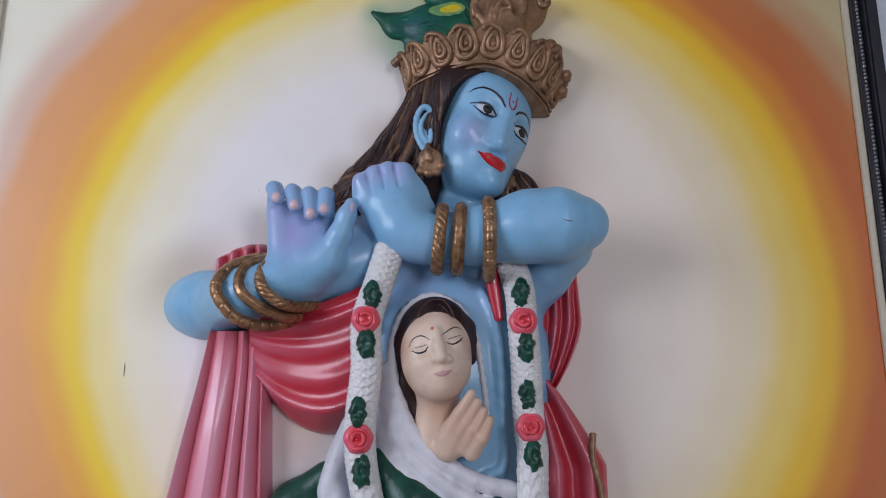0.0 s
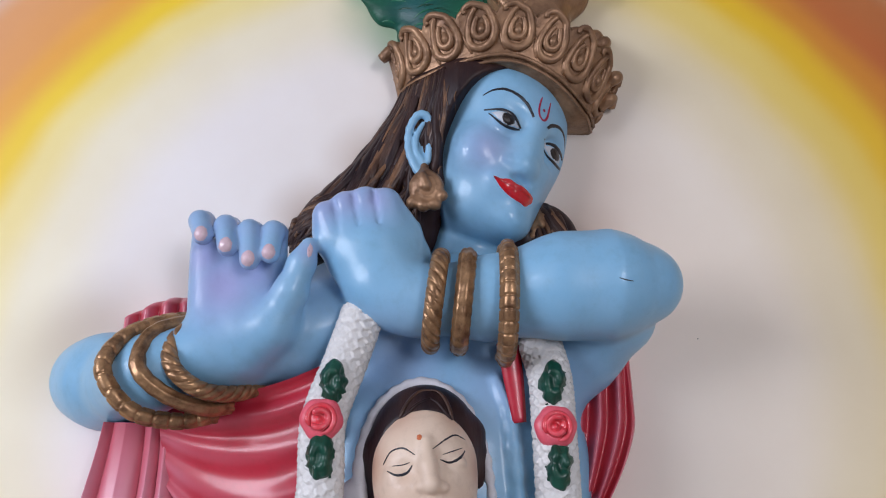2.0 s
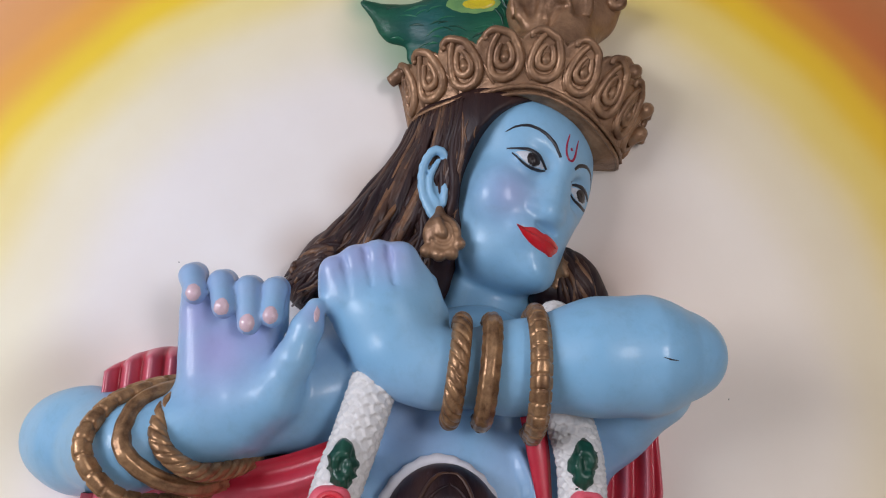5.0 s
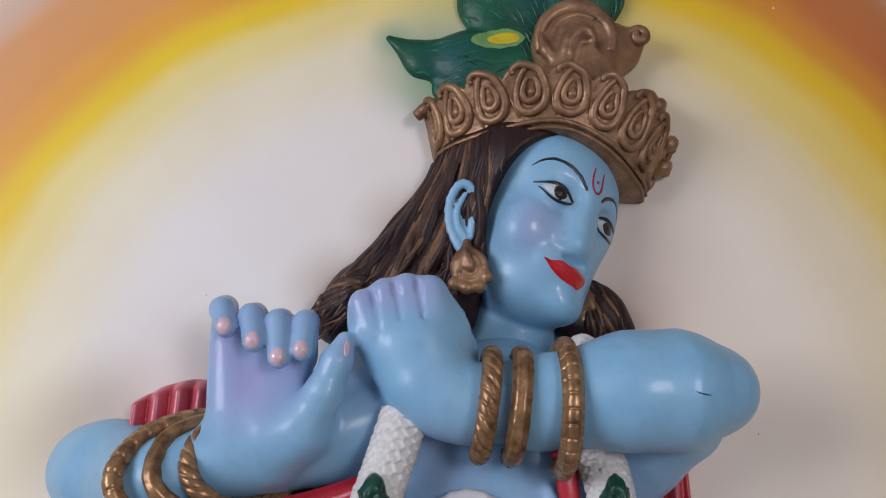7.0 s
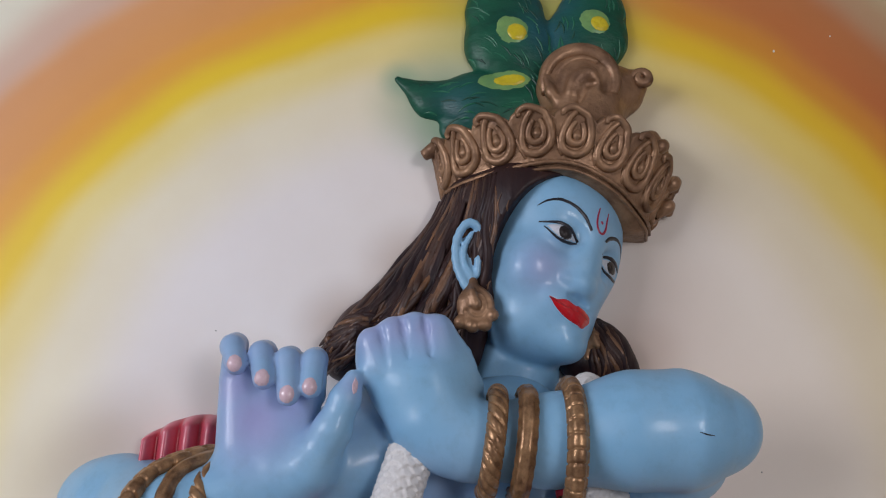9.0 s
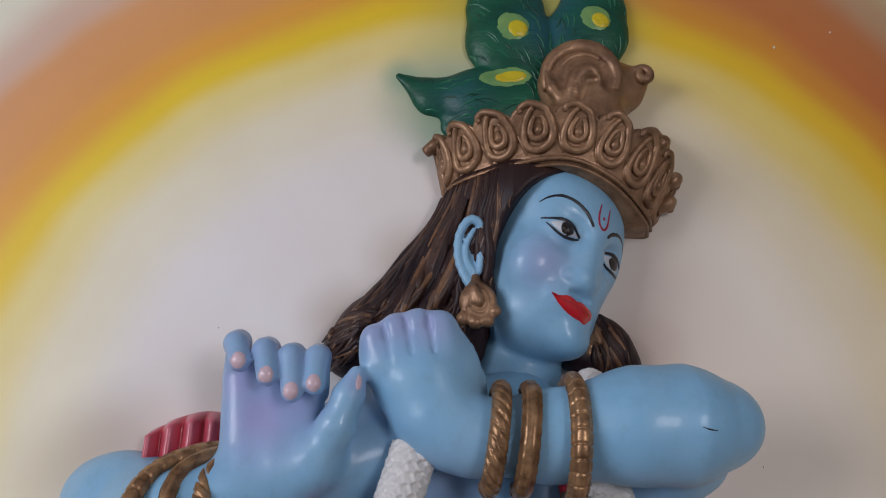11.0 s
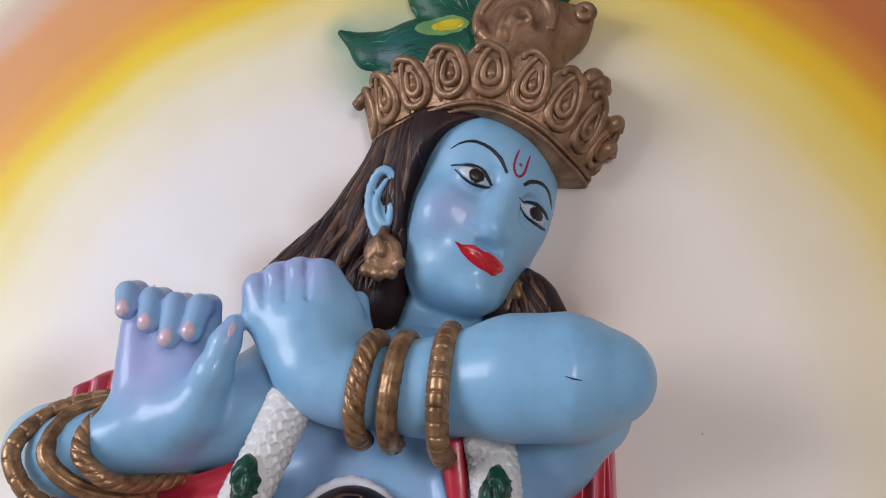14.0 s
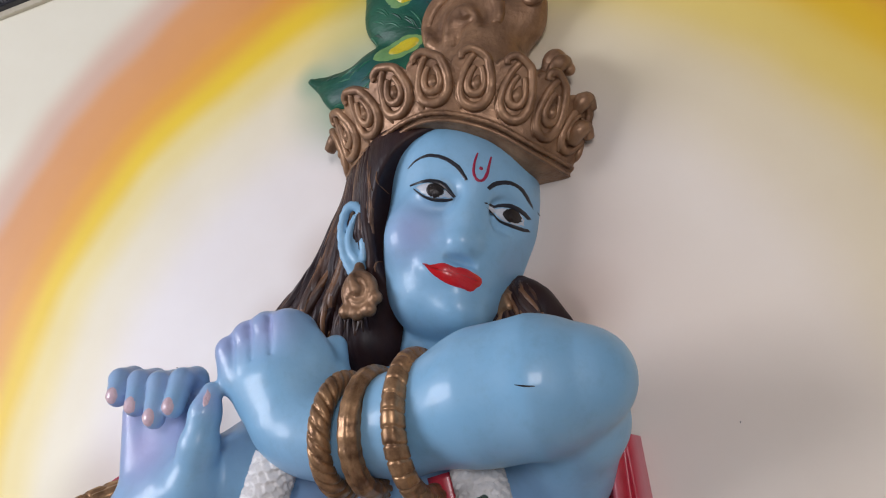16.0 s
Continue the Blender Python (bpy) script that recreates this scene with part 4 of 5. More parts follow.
# raised hand: palm, heel, curled fingers, thumb
body.limb([(-0.205, 0.100, 1.735, 0.024), (-0.216, 0.100, 1.795, 0.017)], k=0.012, flat=0.9)
body.limb([(-0.180, 0.098, 1.735, 0.026), (-0.190, 0.098, 1.790, 0.018)], k=0.012, flat=0.9)
body.limb([(-0.165, 0.102, 1.730, 0.026), (-0.165, 0.098, 1.782, 0.018)], k=0.012, flat=0.9)
FINGERS = ((-0.221, 1.827, -0.213, 1.808, 0.0), (-0.196, 1.822, -0.189, 1.797, 0.004), (-0.174, 1.818, -0.168, 1.785, 0.005), (-0.153, 1.818, -0.151, 1.792, 0.003))
for tx, tz, nx, nz, e in FINGERS:
    body.limb([(tx - 0.002, 0.094, tz - 0.030, 0.0115), (tx, 0.108, tz - 0.002, 0.0102), (tx + 0.001, 0.123 + e, tz - 0.006, 0.0100), (nx, 0.133 + e, nz - 0.003, 0.0090)], k=0.0028)
body.limb([(-0.176, 0.100, 1.712, 0.028), (-0.150, 0.112, 1.728, 0.021), (-0.132, 0.126, 1.758, 0.0140), (-0.123, 0.131, 1.782, 0.0108), (-0.118, 0.131, 1.798, 0.0078)], k=0.010)
# closed hand: back, knuckles, fingers, thumb
body.limb([(-0.040, 0.112, 1.760, 0.031), (-0.060, 0.115, 1.802, 0.030)], k=0.012)
body.ball((-0.062, 0.112, 1.806), (0.047, 0.027, 0.044), TILTED, k=0.008)
body.limb([(-0.062, 0.112, 1.772, 0.028), (-0.086, 0.114, 1.808, 0.023)], k=0.012)
for i, (kx, kz) in enumerate(((-0.1055, 1.831), (-0.0885, 1.841), (-0.0705, 1.846), (-0.0520, 1.845))):
    body.limb([(kx + 0.008 - 0.001 * i, 0.121, kz - 0.026, 0.0105), (kx, 0.124, kz - 0.001, 0.0105), (kx - 0.002, 0.104, kz, 0.0108), (kx + 0.002, 0.078, kz - 0.014, 0.010)], k=0.009)
body.limb([(-0.098, 0.114, 1.816, 0.0200), (-0.054, 0.114, 1.828, 0.0215)], k=0.010)
body.limb([(-0.1045, 0.117, 1.831, 0.0095), (-0.085, 0.117, 1.841, 0.0105), (-0.052, 0.117, 1.845, 0.0105)], k=0.006)
for gx, gz in ((-0.0965, 1.836), (-0.0795, 1.843), (-0.0612, 1.845)):
    body.limb([(gx - 0.002, 0.1335, gz + 0.004, 0.0020), (gx, 0.1362, gz - 0.004, 0.0022), (gx + 0.005, 0.1400, gz - 0.026, 0.0012)], k=0.003, cut=True)
body.limb([(-0.028, 0.098, 1.768, 0.024), (-0.026, 0.100, 1.800, 0.0145), (-0.030, 0.088, 1.830, 0.0095)], k=0.006)
g.clay(body, skin, lambda v: near(v, [(-0.195, 0.125, 1.765, 0.036, 0.8), (-0.215, 0.12, 1.79, 0.03, 0.7), (-0.17, 0.12, 1.775, 0.03, 0.6), (-0.105, 0.13, 1.835, 0.022, 0.6), (-0.085, 0.13, 1.842, 0.022, 0.65), (-0.062, 0.13, 1.842, 0.022, 0.65), (-0.118, 0.135, 1.79, 0.012, 0.5), (-0.13, 0.05, 1.68, 0.035, 0.5), (-0.04, 0.09, 1.705, 0.05, 0.30), (0.05, 0.10, 1.69, 0.045, 0.22), (-0.115, 0.06, 1.76, 0.05, 0.22), (-0.221, 0.115, 1.822, 0.022, 0.55), (-0.195, 0.12, 1.815, 0.022, 0.6), (-0.172, 0.12, 1.808, 0.022, 0.6), (-0.152, 0.12, 1.81, 0.020, 0.5), (0.12, 0.06, 1.70, 0.04, 0.25)]))
for tx, tz, nx, nz, e in FINGERS:
    patch(g, body, [(nx + 0.0070 * math.cos(a) * (1.0 - 0.12 * math.sin(a)), nz - 0.0030 + 0.0082 * math.sin(a)) for a in np.linspace(0, 2 * math.pi, 11)[:-1]], nail_paint, lift=0.0010, n=24)
patch(g, body, [(-0.1160, 1.800), (-0.1130, 1.795), (-0.1135, 1.786), (-0.1165, 1.784), (-0.1180, 1.792)], nail_paint, lift=0.0008, n=20)
stroke(g, body, [(0.147, 1.7655), (0.153, 1.764), (0.159, 1.7635)], (0.0006, 0.0016, 0.0008), ink, n=10)

# bangles
def engraved(t, a):
    return 0.08 - 0.20 * math.exp(-math.sin(58 * t + 0.8 * math.sin(a)) ** 2 / 0.05) - 0.20 * math.exp(-(math.sin(a) - 0.55) ** 2 / 0.03) - 0.16 * math.exp(-(math.sin(a) + 0.55) ** 2 / 0.03)


def ribbed(t, a):
    return 0.02 - 0.30 * math.exp(-math.sin(3.5 * a + 0.3 * math.sin(9 * t)) ** 2 / 0.08) + 0.03 * math.sin(95 * t)


def rope(n, twist):
    return lambda t, a: 0.08 - 0.34 * math.exp(-math.sin(n * t + twist * a / 2) ** 2 / 0.07)


for x, r, w, fn, lean in ((-0.004, 0.0375, 0.0076, rope(52, 4), 0.10), (0.0205, 0.0385, 0.0080, ribbed, 0.08), (0.058, 0.0465, 0.0080, engraved, 0.0)):
    c = (x, 0.119, 1.7545)
    pts = [(c[0] + lean * r * math.cos(a), c[1] - 0.002 + (r + 0.002) * math.sin(a), c[2] + (r + 0.002) * math.cos(a)) for a in np.linspace(-0.35, math.pi + 0.30, 14)]
    tube(g, pts, w, bangle_gold, n=260, sides=28, relief=fn)
for pts, fn in (([(-0.212, 0.070, 1.737), (-0.243, 0.092, 1.735), (-0.274, 0.118, 1.716), (-0.2825, 0.140, 1.684), (-0.258, 0.134, 1.651), (-0.227, 0.106, 1.644), (-0.200, 0.080, 1.652)], engraved),
                ([(-0.205, 0.074, 1.737), (-0.230, 0.096, 1.733), (-0.252, 0.120, 1.717), (-0.2530, 0.140, 1.686), (-0.229, 0.132, 1.664), (-0.203, 0.103, 1.656), (-0.188, 0.080, 1.660)], ribbed),
                ([(-0.196, 0.080, 1.740), (-0.216, 0.102, 1.732), (-0.232, 0.120, 1.711), (-0.2250, 0.136, 1.687), (-0.203, 0.127, 1.670), (-0.182, 0.095, 1.670), (-0.165, 0.066, 1.680)], rope(58, 4))):
    tube(g, pts, 0.0070, bangle_gold, n=260, sides=28, relief=fn)

# garland of white petals with green leaves and red roses
def petals(pts, w):
    """A thick string of overlapping white petals."""
    p = np.array(pts)
    length = np.linalg.norm(np.diff(p, axis=0), axis=1).sum()
    rows, cols = length / 0.0115, 9
    jog = [random.uniform(-0.25, 0.25) for _ in range(64)]

    def scales(t, a):
        best = 0.0
        c = a / (2 * math.pi) * cols
        for k in (0, 1):
            col = math.floor(c + 0.5 * k)
            off = c + 0.5 * k - col - 0.5
            s = (t * rows + 0.5 * k + jog[(col * 7 + 31 * k) % 64]) % 1.0
            reach = 1 - (off / 0.5) ** 2 * 0.75
            if s < reach:
                best = max(best, 0.35 + 0.65 * s / reach)
        return 0.34 * best - 0.16

    tube(g, pts, w, white_paint, n=int(length / 0.0013), sides=88, relief=scales, flat=0.72)


def leaf_tuft(x, d, z, w, h):
    c = Clay((x - w * 1.4, d - 0.02, z - h * 1.5), (x + w * 1.4, d + 0.015, z + h * 1.5), 0.0018)
    c.ball((x, d - 0.006, z), (w * 0.95, 0.010, h * 1.05))
    for i in range(22):
        a = random.uniform(0, 6.28)
        px, pz = x + w * 0.75 * math.cos(a), z + h * 0.85 * math.sin(a)
        c.limb([(px, d, pz, 0.0022), (px + 0.004 * math.cos(a), d - 0.005, pz + random.uniform(-0.008, 0.004), 0.0010)], k=0.002)
        c.limb([(x + w * 0.5 * math.cos(a), d + 0.004, z + h * 0.5 * math.sin(a), 0.0030), (px, d + 0.001, pz, 0.0018)], k=0.002)
    g.clay(c, green_paint)


def rose(x, d, z, r):
    c = Clay((x - r * 1.4, d - 0.02, z - r * 1.4), (x + r * 1.4, d + 0.022, z + r * 1.4), 0.0015)
    c.ball((x, d - 0.002, z), (r * 0.85, 0.010, r * 0.85))
    for i in range(6):
        a = i * 1.047 + random.uniform(-0.2, 0.2)
        c.ball((x + 0.50 * r * math.cos(a), d + 0.001, z + 0.50 * r * math.sin(a)), (0.50 * r, 0.0065, 0.50 * r), k=0.004)
    c.ball((x, d + 0.014, z), (r * 0.62, 0.010, r * 0.62), k=0.002, cut=True)
    g.clay(c, rose_pink)
    c = Clay((x - r, d - 0.02, z - r), (x + r, d + 0.022, z + r), 0.0014)
    c.ball((x, d + 0.001, z), (r * 0.66, 0.011, r * 0.66))
    c.ball((x + 0.001, d + 0.014, z + 0.001), (r * 0.34, 0.007, r * 0.34), k=0.002, cut=True)
    c.ball((x - 0.001, d + 0.006, z - 0.001), (r * 0.17, 0.007, r * 0.17), k=0.002)
    g.clay(c, rose_red)
    for rr, up in ((0.66, 0.0075), (0.42, 0.0105)):
        a0 = random.uniform(0, 6)
        pts = [(x + r * rr * (1 - 0.18 * t) * math.cos(a0 + 5.2 * t), d + up + 0.0015 * math.sin(9 * t), z + r * rr * (1 - 0.18 * t) * math.sin(a0 + 5.2 * t)) for t in np.linspace(0, 1, 14)]
        tube(g, pts, [0.0012] + [0.0026] * 12 + [0.0012], rose_red, n=40, sides=7)


rose_pink = material("rose_pink_paint", (0.76, 0.13, 0.18), 0.35, second=(0.70, 0.06, 0.09), scale=90)
GL = [(-0.068, 0.112, 1.745), (-0.080, 0.120, 1.700), (-0.095, 0.128, 1.646), (-0.094, 0.130, 1.590), (-0.099, 0.128, 1.540), (-0.101, 0.124, 1.502), (-0.094, 0.118, 1.450), (-0.070, 0.105, 1.36), (-0.02, 0.100, 1.31)]
GR = [(0.088, 0.100, 1.728), (0.098, 0.106, 1.690), (0.101, 0.108, 1.647), (0.104, 0.108, 1.597), (0.105, 0.108, 1.555), (0.107, 0.106, 1.515), (0.110, 0.104, 1.478), (0.100, 0.100, 1.38), (0.04, 0.100, 1.31), (-0.02, 0.100, 1.31)]
petals(GL, 0.0170)
petals(GR, 0.0170)
petals([(0.070, 0.075, 1.800), (0.084, 0.070, 1.812), (0.098, 0.055, 1.802)], 0.010)
leaf_tuft(0.098, 0.066, 1.806, 0.009, 0.006)
for x, d, z in ((-0.088, 0.140, 1.678), (-0.094, 0.146, 1.617), (-0.102, 0.142, 1.535), (-0.097, 0.136, 1.468)):
    leaf_tuft(x, d - 0.001, z, 0.0110, 0.0195)
for x, d, z in ((0.099, 0.121, 1.685), (0.104, 0.122, 1.616), (0.104, 0.121, 1.556), (0.110, 0.118, 1.485)):
    leaf_tuft(x, d - 0.001, z, 0.0110, 0.0200)
for x, d, z in ((-0.095, 0.140, 1.647), (-0.101, 0.136, 1.504), (0.101, 0.118, 1.648), (0.107, 0.117, 1.518)):
    rose(x, d, z, 0.0185)

# the smaller bust set in the chest
bust = Clay((-0.09, 0.03, 1.43), (0.08, 0.195, 1.70), 0.0020)
bust.ball((-0.009, 0.118, 1.610), (0.044, 0.043, 0.054))
bust.ball((-0.005, 0.128, 1.584), (0.034, 0.032, 0.032), k=0.02)
for e in (-0.029, 0.014):
    bust.ball((e, 0.161, 1.612 + 0.25 * (e + 0.008)), (0.012, 0.006, 0.007), k=0.008, cut=True)
    bust.ball((e, 0.149, 1.610 + 0.25 * (e + 0.008)), (0.011, 0.007, 0.006), k=0.003)
bust.ball((-0.002, 0.142, 1.566), (0.017, 0.018, 0.015), k=0.016)
bust.limb([(-0.012, 0.153, 1.578, 0.004), (0.000, 0.157, 1.580, 0.0050), (0.011, 0.153, 1.582, 0.004)], k=0.010)
bust.limb([(-0.008, 0.156, 1.630, 0.0050), (-0.005, 0.163, 1.612, 0.0058), (-0.002, 0.168, 1.598, 0.0072)], k=0.006)
for e in (-0.010, 0.007):
    bust.ball((e, 0.163, 1.596), (0.0052, 0.0056, 0.0045), k=0.003)
bust.ball((-0.001, 0.152, 1.580), (0.012, 0.006, 0.006), k=0.008)
bust.ball((-0.022, 0.146, 1.594), (0.013, 0.010, 0.014), k=0.012)
bust.limb([(-0.005, 0.10, 1.57, 0.026), (-0.012, 0.09, 1.50, 0.030)], k=0.015)
for i in range(4):
    bust.limb([(0.003 + 0.0105 * i, 0.126, 1.506 - 0.006 * i, 0.0105), (0.020 + 0.0088 * i, 0.140, 1.533 - 0.009 * i, 0.0088), (0.034 + 0.0072 * i, 0.147 - 0.003 * i, 1.556 - 0.0100 * i, 0.0060)], k=0.0022)
bust.limb([(0.006, 0.118, 1.492, 0.016), (0.022, 0.126, 1.520, 0.015)], k=0.008)
# brown shading at face edges, hairline and neck is put into the airbrush colour
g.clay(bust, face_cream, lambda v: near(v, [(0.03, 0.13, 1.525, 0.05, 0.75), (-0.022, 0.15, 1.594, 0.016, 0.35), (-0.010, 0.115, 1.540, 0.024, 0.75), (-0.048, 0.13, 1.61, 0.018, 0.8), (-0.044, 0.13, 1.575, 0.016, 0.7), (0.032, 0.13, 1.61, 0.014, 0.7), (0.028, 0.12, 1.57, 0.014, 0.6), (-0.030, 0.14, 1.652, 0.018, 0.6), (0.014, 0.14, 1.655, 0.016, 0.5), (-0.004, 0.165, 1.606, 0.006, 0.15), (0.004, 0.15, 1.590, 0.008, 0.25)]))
bhair = Clay((-0.09, 0.03, 1.49), (0.08, 0.18, 1.70), 0.0022)
bhair.ball((-0.010, 0.102, 1.626), (0.049, 0.046, 0.056))
bhair.ball((0.01, 0.10, 1.555), (0.06, 0.08, 0.035), k=0.01, cut=True)
bhair.limb([(-0.046, 0.100, 1.62, 0.018), (-0.046, 0.10, 1.57, 0.012), (-0.030, 0.098, 1.52, 0.008)], k=0.012)
bhair.limb([(0.028, 0.102, 1.640, 0.014), (0.035, 0.100, 1.605, 0.006)], k=0.01)
bhair.ball((-0.009, 0.150, 1.603), (0.043, 0.050, 0.052), k=0.006, cut=True)
bhair.limb([(0.035, 0.100, 1.625, 0.008), (0.036, 0.098, 1.600, 0.005)], k=0.006)
g.clay(bhair, hair_paint)
for i in range(0, 9, 2):
    for side in (-1, 1):
        wide = 0.046 if side < 0 else 0.036
        pts = []
        for t in np.linspace(0, 1, 6):
            x = -0.006 + side * wide * math.sin(t * 1.5) * (0.55 + 0.05 * i)
            z = 1.675 - 0.0045 * i - (0.030 + 0.004 * i) * t ** 1.6 + 0.0015 * math.sin(6 * t + i)
            pts.append((x, bhair.front(x, z) + 0.0004, z))
        if min(p[1] for p in pts) > 0.04:
            tube(g, pts, (0.0008, 0.0015, 0.0018, 0.0018, 0.0015, 0.0008), hair_paint if i % 3 else hair_ochre, n=18, sides=6)
stroke(g, bust, [(-0.042, 1.612), (-0.036, 1.622), (-0.026, 1.625), (-0.016, 1.620)], (0.0008, 0.0018, 0.002, 0.001), ink)
stroke(g, bust, [(-0.002, 1.625), (0.008, 1.633), (0.016, 1.637), (0.024, 1.634)], (0.001, 0.002, 0.0018, 0.0008), ink)
stroke(g, bust, [(-0.038, 1.607), (-0.030, 1.604), (-0.022, 1.606), (-0.018, 1.612)], (0.0010, 0.0026, 0.0030, 0.0012), ink)
stroke(g, bust, [(0.004, 1.617), (0.012, 1.615), (0.020, 1.619), (0.024, 1.625)], (0.0010, 0.0026, 0.0030, 0.0012), ink)
stroke(g, bust, [(-0.034, 1.611), (-0.026, 1.612), (-0.020, 1.614)], (0.0008, 0.0014, 0.0008), ink)
stroke(g, bust, [(0.006, 1.621), (0.014, 1.624), (0.022, 1.627)], (0.0008, 0.0014, 0.0008), ink)
mauve = material("mauve_lip_paint", (0.58, 0.33, 0.33), 0.35)
orange_dot = material("orange_dot_paint", (0.62, 0.16, 0.05), 0.35)
patch(g, bust, [(-0.014, 1.579), (-0.004, 1.582), (0.004, 1.583), (0.013, 1.584), (0.004, 1.576), (-0.005, 1.575)], mauve, bulge=0.0008, n=28)
patch(g, bust, [(-0.0155, 1.636), (-0.0125, 1.637), (-0.0105, 1.634), (-0.0125, 1.631), (-0.0155, 1.632)], orange_dot, n=16)

# the veil: a raised rim round the head and folds that run down and across
veil = Clay((-0.24, -0.006, 1.20), (0.22, 0.17, 1.71), 0.0026)
RIM = [(0.056, 0.092, 1.535), (0.050, 0.098, 1.580), (0.042, 0.102, 1.625), (0.022, 0.100, 1.667), (-0.014, 0.098, 1.684), (-0.048, 0.100, 1.664), (-0.063, 0.104, 1.620), (-0.060, 0.106, 1.570), (-0.040, 0.108, 1.515), (0.0, 0.108, 1.475)]
rim = spline(RIM, 30)
veil.limb([(*p, 0.0032 + 0.0068 * (i / 29) ** 2) for i, p in enumerate(rim)], k=0.006)
for i in range(8):
    s = i / 7
    a = np.array((-0.070 - 0.002 * i, 0.100 - 0.004 * i, 1.590 - 0.02 * i))
    b = np.array((-0.045 - 0.025 * s, 0.106, 1.515 - 0.02 * i))
    c = np.array((0.03 - 0.05 * s, 0.104, 1.458 - 0.022 * i))
    e = np.array((0.10 - 0.03 * s, 0.088, 1.440 - 0.026 * i))
    veil.limb([(*p, 0.0105 + 0.002 * math.sin(3 * i)) for p in spline([a, b, c, e], 11)], k=0.004)
for i in range(6):
    s = i / 5
    veil.limb([(*p, 0.013) for p in spline([(-0.115, 0.075, 1.52), (-0.135 - 0.012 * s, 0.062, 1.47 - 0.01 * i), (-0.120 + 0.03 * s, 0.070, 1.38), (-0.10 + 0.03 * s, 0.06, 1.24)], 9)], k=0.004)
g.clay(veil, veil_paint)
sash = Clay((-0.26, -0.006, 1.18), (0.20, 0.15, 1.50), 0.0028)
sash.limb([(-0.075, 0.095, 1.475, 0.020), (-0.040, 0.098, 1.43, 0.028), (0.02, 0.095, 1.40, 0.026), (0.09, 0.08, 1.385, 0.022)], k=0.015)
sash.limb([(-0.15, 0.045, 1.455, 0.022), (-0.19, 0.035, 1.42, 0.030), (-0.20, 0.03, 1.30, 0.040)], k=0.015)
sash.ball((0.0, 0.01, 1.26), (0.16, 0.07, 0.12), k=0.02)
g.clay(sash, green_paint)

# crimson shawl: falls, swag and the pieces behind the arms, fold highlights painted on
def fall(u, v):
    z = 1.645 - v * 0.42
    x = (-0.318 - 0.22 * (1.645 - z)) * (1 - u) + (-0.238 + 0.02 * v) * u
    edge = min(1.0, 14 * min(u, 1 - u)) ** 0.5
    ph = 4.2 * (u + 0.05 * math.sin(9 * u) + 0.02 * math.sin(4 * v + 7 * u))
    fold = (1 - abs(2 * (ph % 1.0) - 1)) ** 0.6
    return (x, -0.003 + edge * (0.028 + 0.020 * fold ** 0.7 * min(1, 0.4 + 2 * v) + 0.018 * math.exp(-8 * v)), z)


# pink over the pleat faces: their highlights put into the colour
sheet(g, fall, 140, 50, cloth_red, lambda u, v: 0.30 + 0.65 * max(0.0, 1 - abs(2 * ((4.2 * (u + 0.05 * math.sin(9 * u) + 0.02 * math.sin(4 * v + 7 * u))) % 1.0) - 1.15)) ** 0.7 * min(1, 5 * v))


def swag(u, v):
    a = np.array((-0.262 + 0.012 * v, 0.0, 1.668 - 0.093 * v))
    b = np.array((-0.092, 0.0, 1.700 - 0.160 * v))
    sag = 4 * u * (1 - u) * (0.010 + 0.036 * v)
    p = a * (1 - u) + b * u
    fold = (0.5 + 0.5 * math.cos(2 * math.pi * 4.6 * v ** 0.85 + 1.2 * u + 0.5 * math.sin(5 * u))) ** (0.6 + 0.8 * u) * (0.75 + 0.35 * math.sin(8 * v + 2 * u))
    edge = min(1.0, 6 * (1 - v)) ** 0.5
    return (p[0], -0.003 + edge * (0.060 + 0.010 * fold * (0.4 + 0.6 * u) - 0.024 * v + 0.050 * u * u), p[2] - sag)


# pale lines on the fold crests are painted highlights
sheet(g, swag, 50, 60, cloth_red, lambda u, v: 0.22 * max(0, math.cos(2 * math.pi * 4.6 * v ** 0.85 + 1.2 * u)) * (1 - 0.8 * u) + 0.35 * math.exp(-((u - 0.08) / 0.10) ** 2) * v)


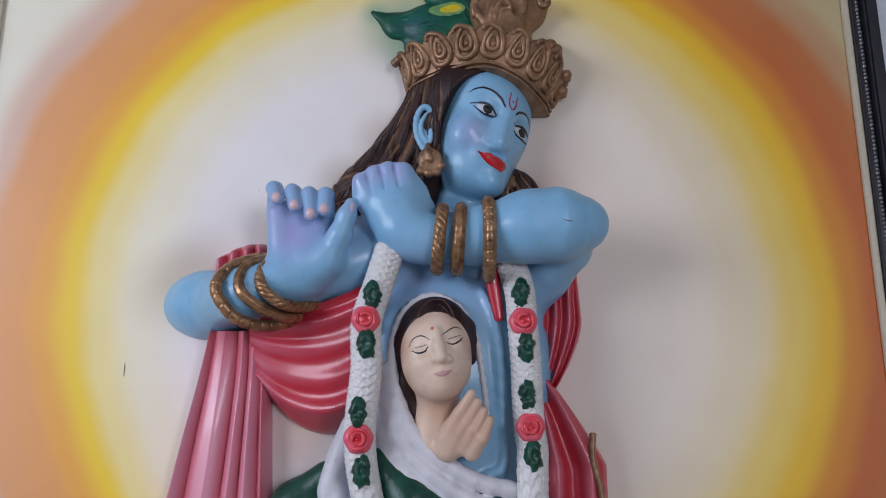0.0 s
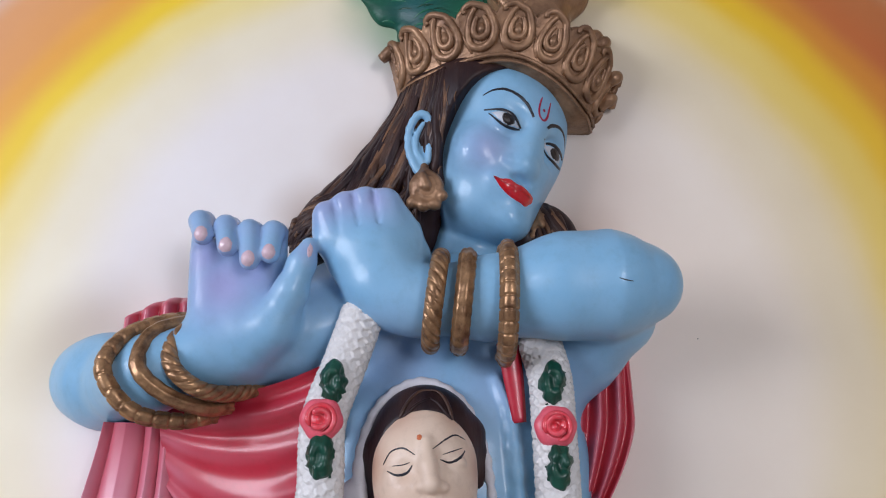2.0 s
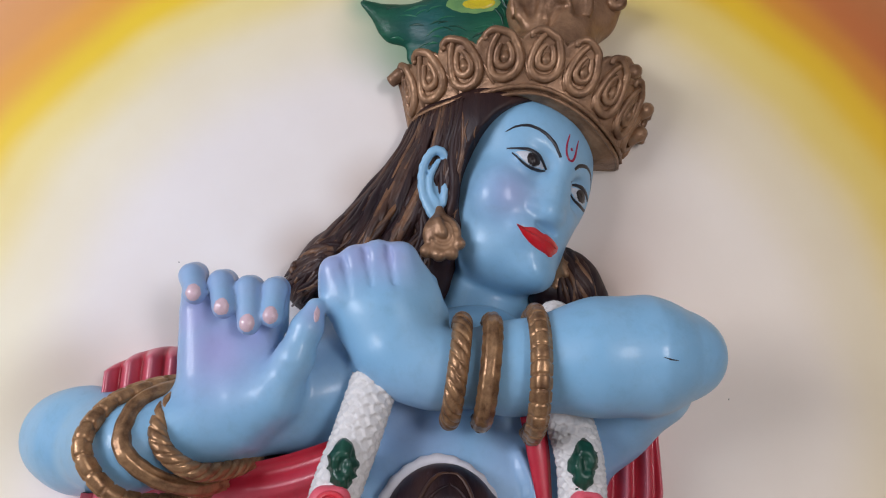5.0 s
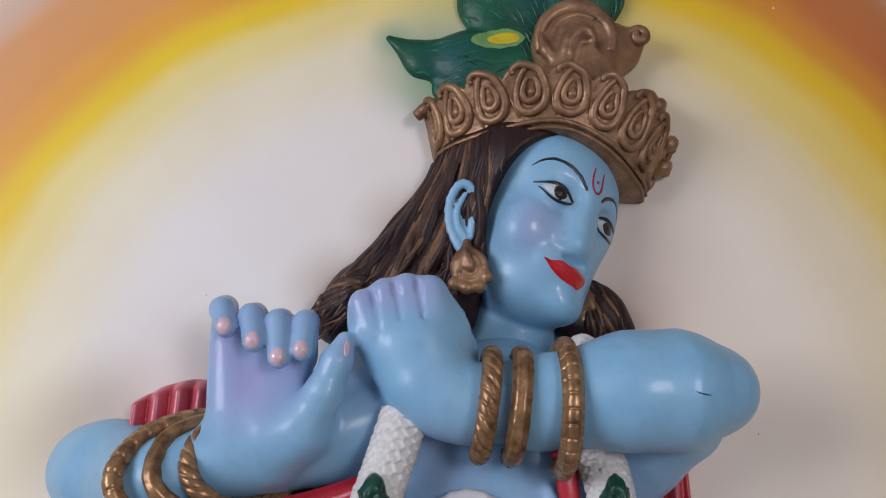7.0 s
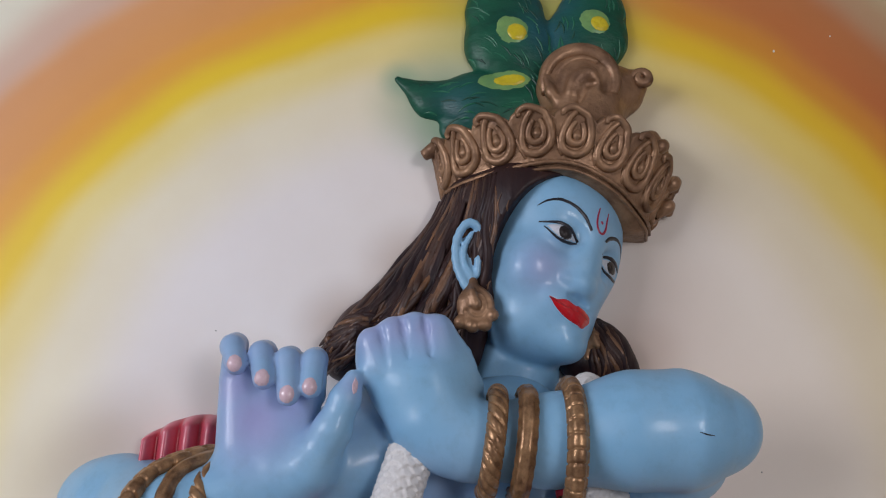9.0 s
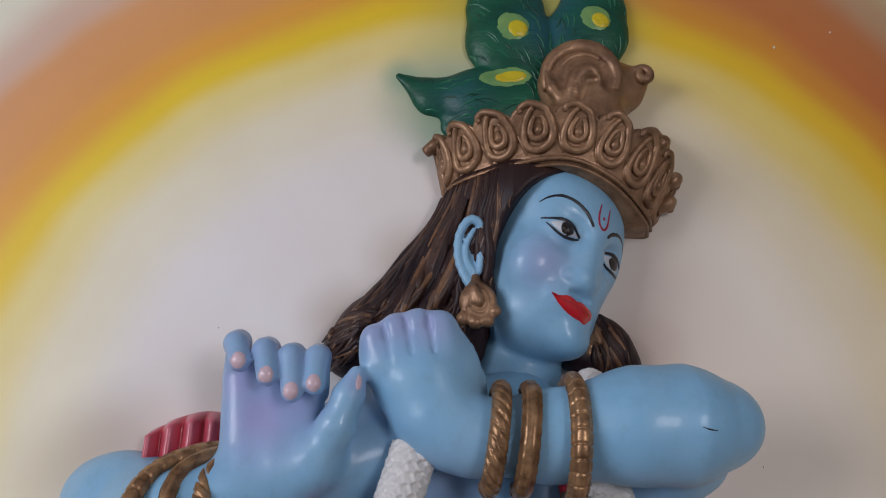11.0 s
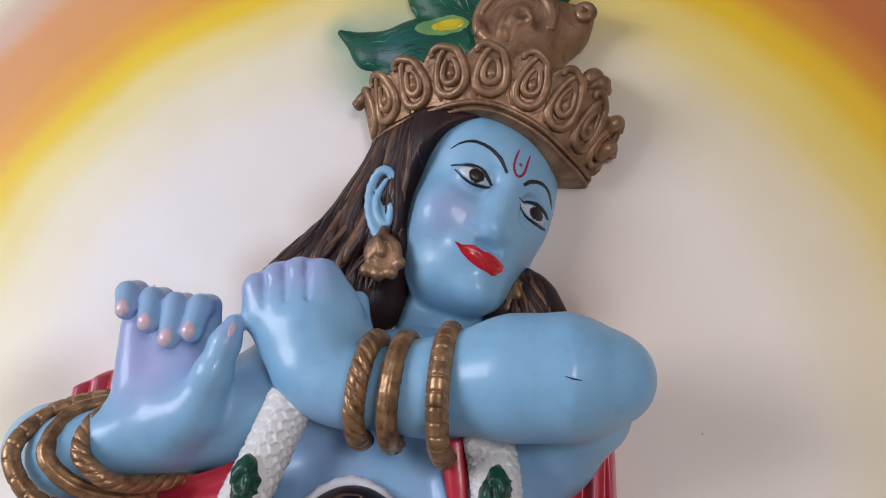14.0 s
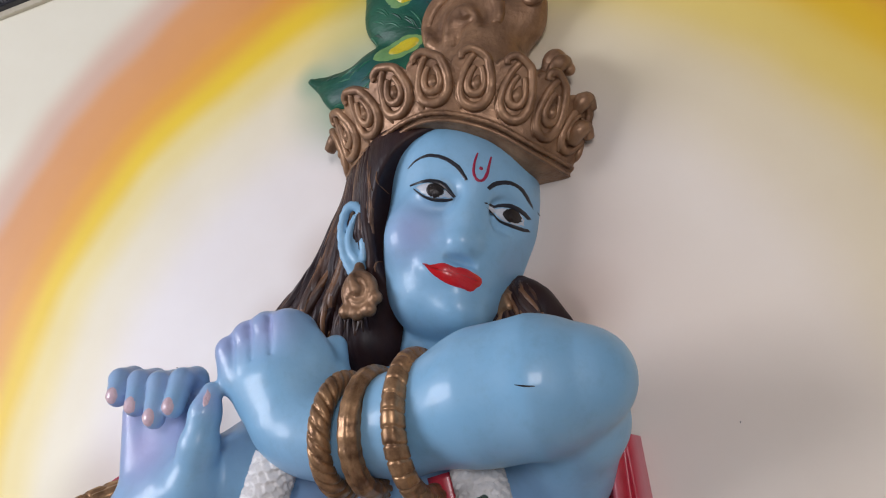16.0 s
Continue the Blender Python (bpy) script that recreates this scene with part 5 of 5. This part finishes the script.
def behind_left(u, v):
    x = -0.322 + 0.095 * u
    z = 1.705 + v * (0.030 + 0.042 * math.sin(math.pi * (0.12 + 0.62 * u)))
    fold = abs(math.sin(math.pi * 5 * u))
    edge = min(1.0, 6 * (1 - v), 12 * u) ** 0.5
    return (x, -0.003 + edge * (0.022 + 0.012 * fold), z)


sheet(g, behind_left, 60, 24, cloth_red, lambda u, v: 0.4 * abs(math.sin(math.pi * 5 * u)) * v)


def behind_right(u, v):
    z = 1.745 - 0.180 * v
    x1 = 0.200 - 0.030 * max(0, v - 0.45) ** 1.5 * 4 - 0.012 * (1 - v)
    x0 = 0.120
    fold = 0.5 + 0.5 * math.cos(2 * math.pi * 4 * u + 2.5 * v)
    edge = min(1.0, 9 * (1 - u), 9 * (1 - v) + 0.05) ** 0.5
    return (x0 + (x1 - x0) * u, -0.003 + edge * (0.030 + 0.012 * fold), z)


sheet(g, behind_right, 50, 50, cloth_red, lambda u, v: 0.35 * max(0, math.cos(2 * math.pi * 4 * u + 2.5 * v)))


def tail_right(u, v):
    z0 = 1.585 - 0.300 * v
    x1 = 0.135 + 0.085 * min(1, v * 2.6) ** 0.8
    x0 = 0.112
    fold = 0.5 + 0.5 * math.cos(2 * math.pi * 2.5 * u + 1.0)
    edge = min(1.0, 10 * (1 - u)) ** 0.5
    return (x0 + (x1 - x0) * u, -0.003 + edge * (0.036 + 0.014 * fold), z0 + 0.004 * math.sin(9 * u))


sheet(g, tail_right, 50, 50, cloth_red, lambda u, v: 0.3 * max(0, math.cos(2 * math.pi * 2.5 * u + 1.0)))
tube(g, [(0.196, 0.044, 1.512), (0.194, 0.046, 1.48), (0.203, 0.046, 1.44), (0.206, 0.044, 1.40), (0.206, 0.044, 1.32)], 0.0045, gold, n=60, sides=8, relief=rope(60, 2))
tube(g, [(0.060, 0.098, 1.722), (0.066, 0.096, 1.690), (0.072, 0.094, 1.652)], (0.0100, 0.0090, 0.0060), cloth_red, n=20, sides=10, flat=0.35, relief=lambda t, a: 0.12 * math.cos(5 * a))

figure = g.build("relief_statue", (0.0, PANEL, 1.43))
tagged(figure, "blue enamelled plaster relief statue with bronze crown and flower garland", "statue")
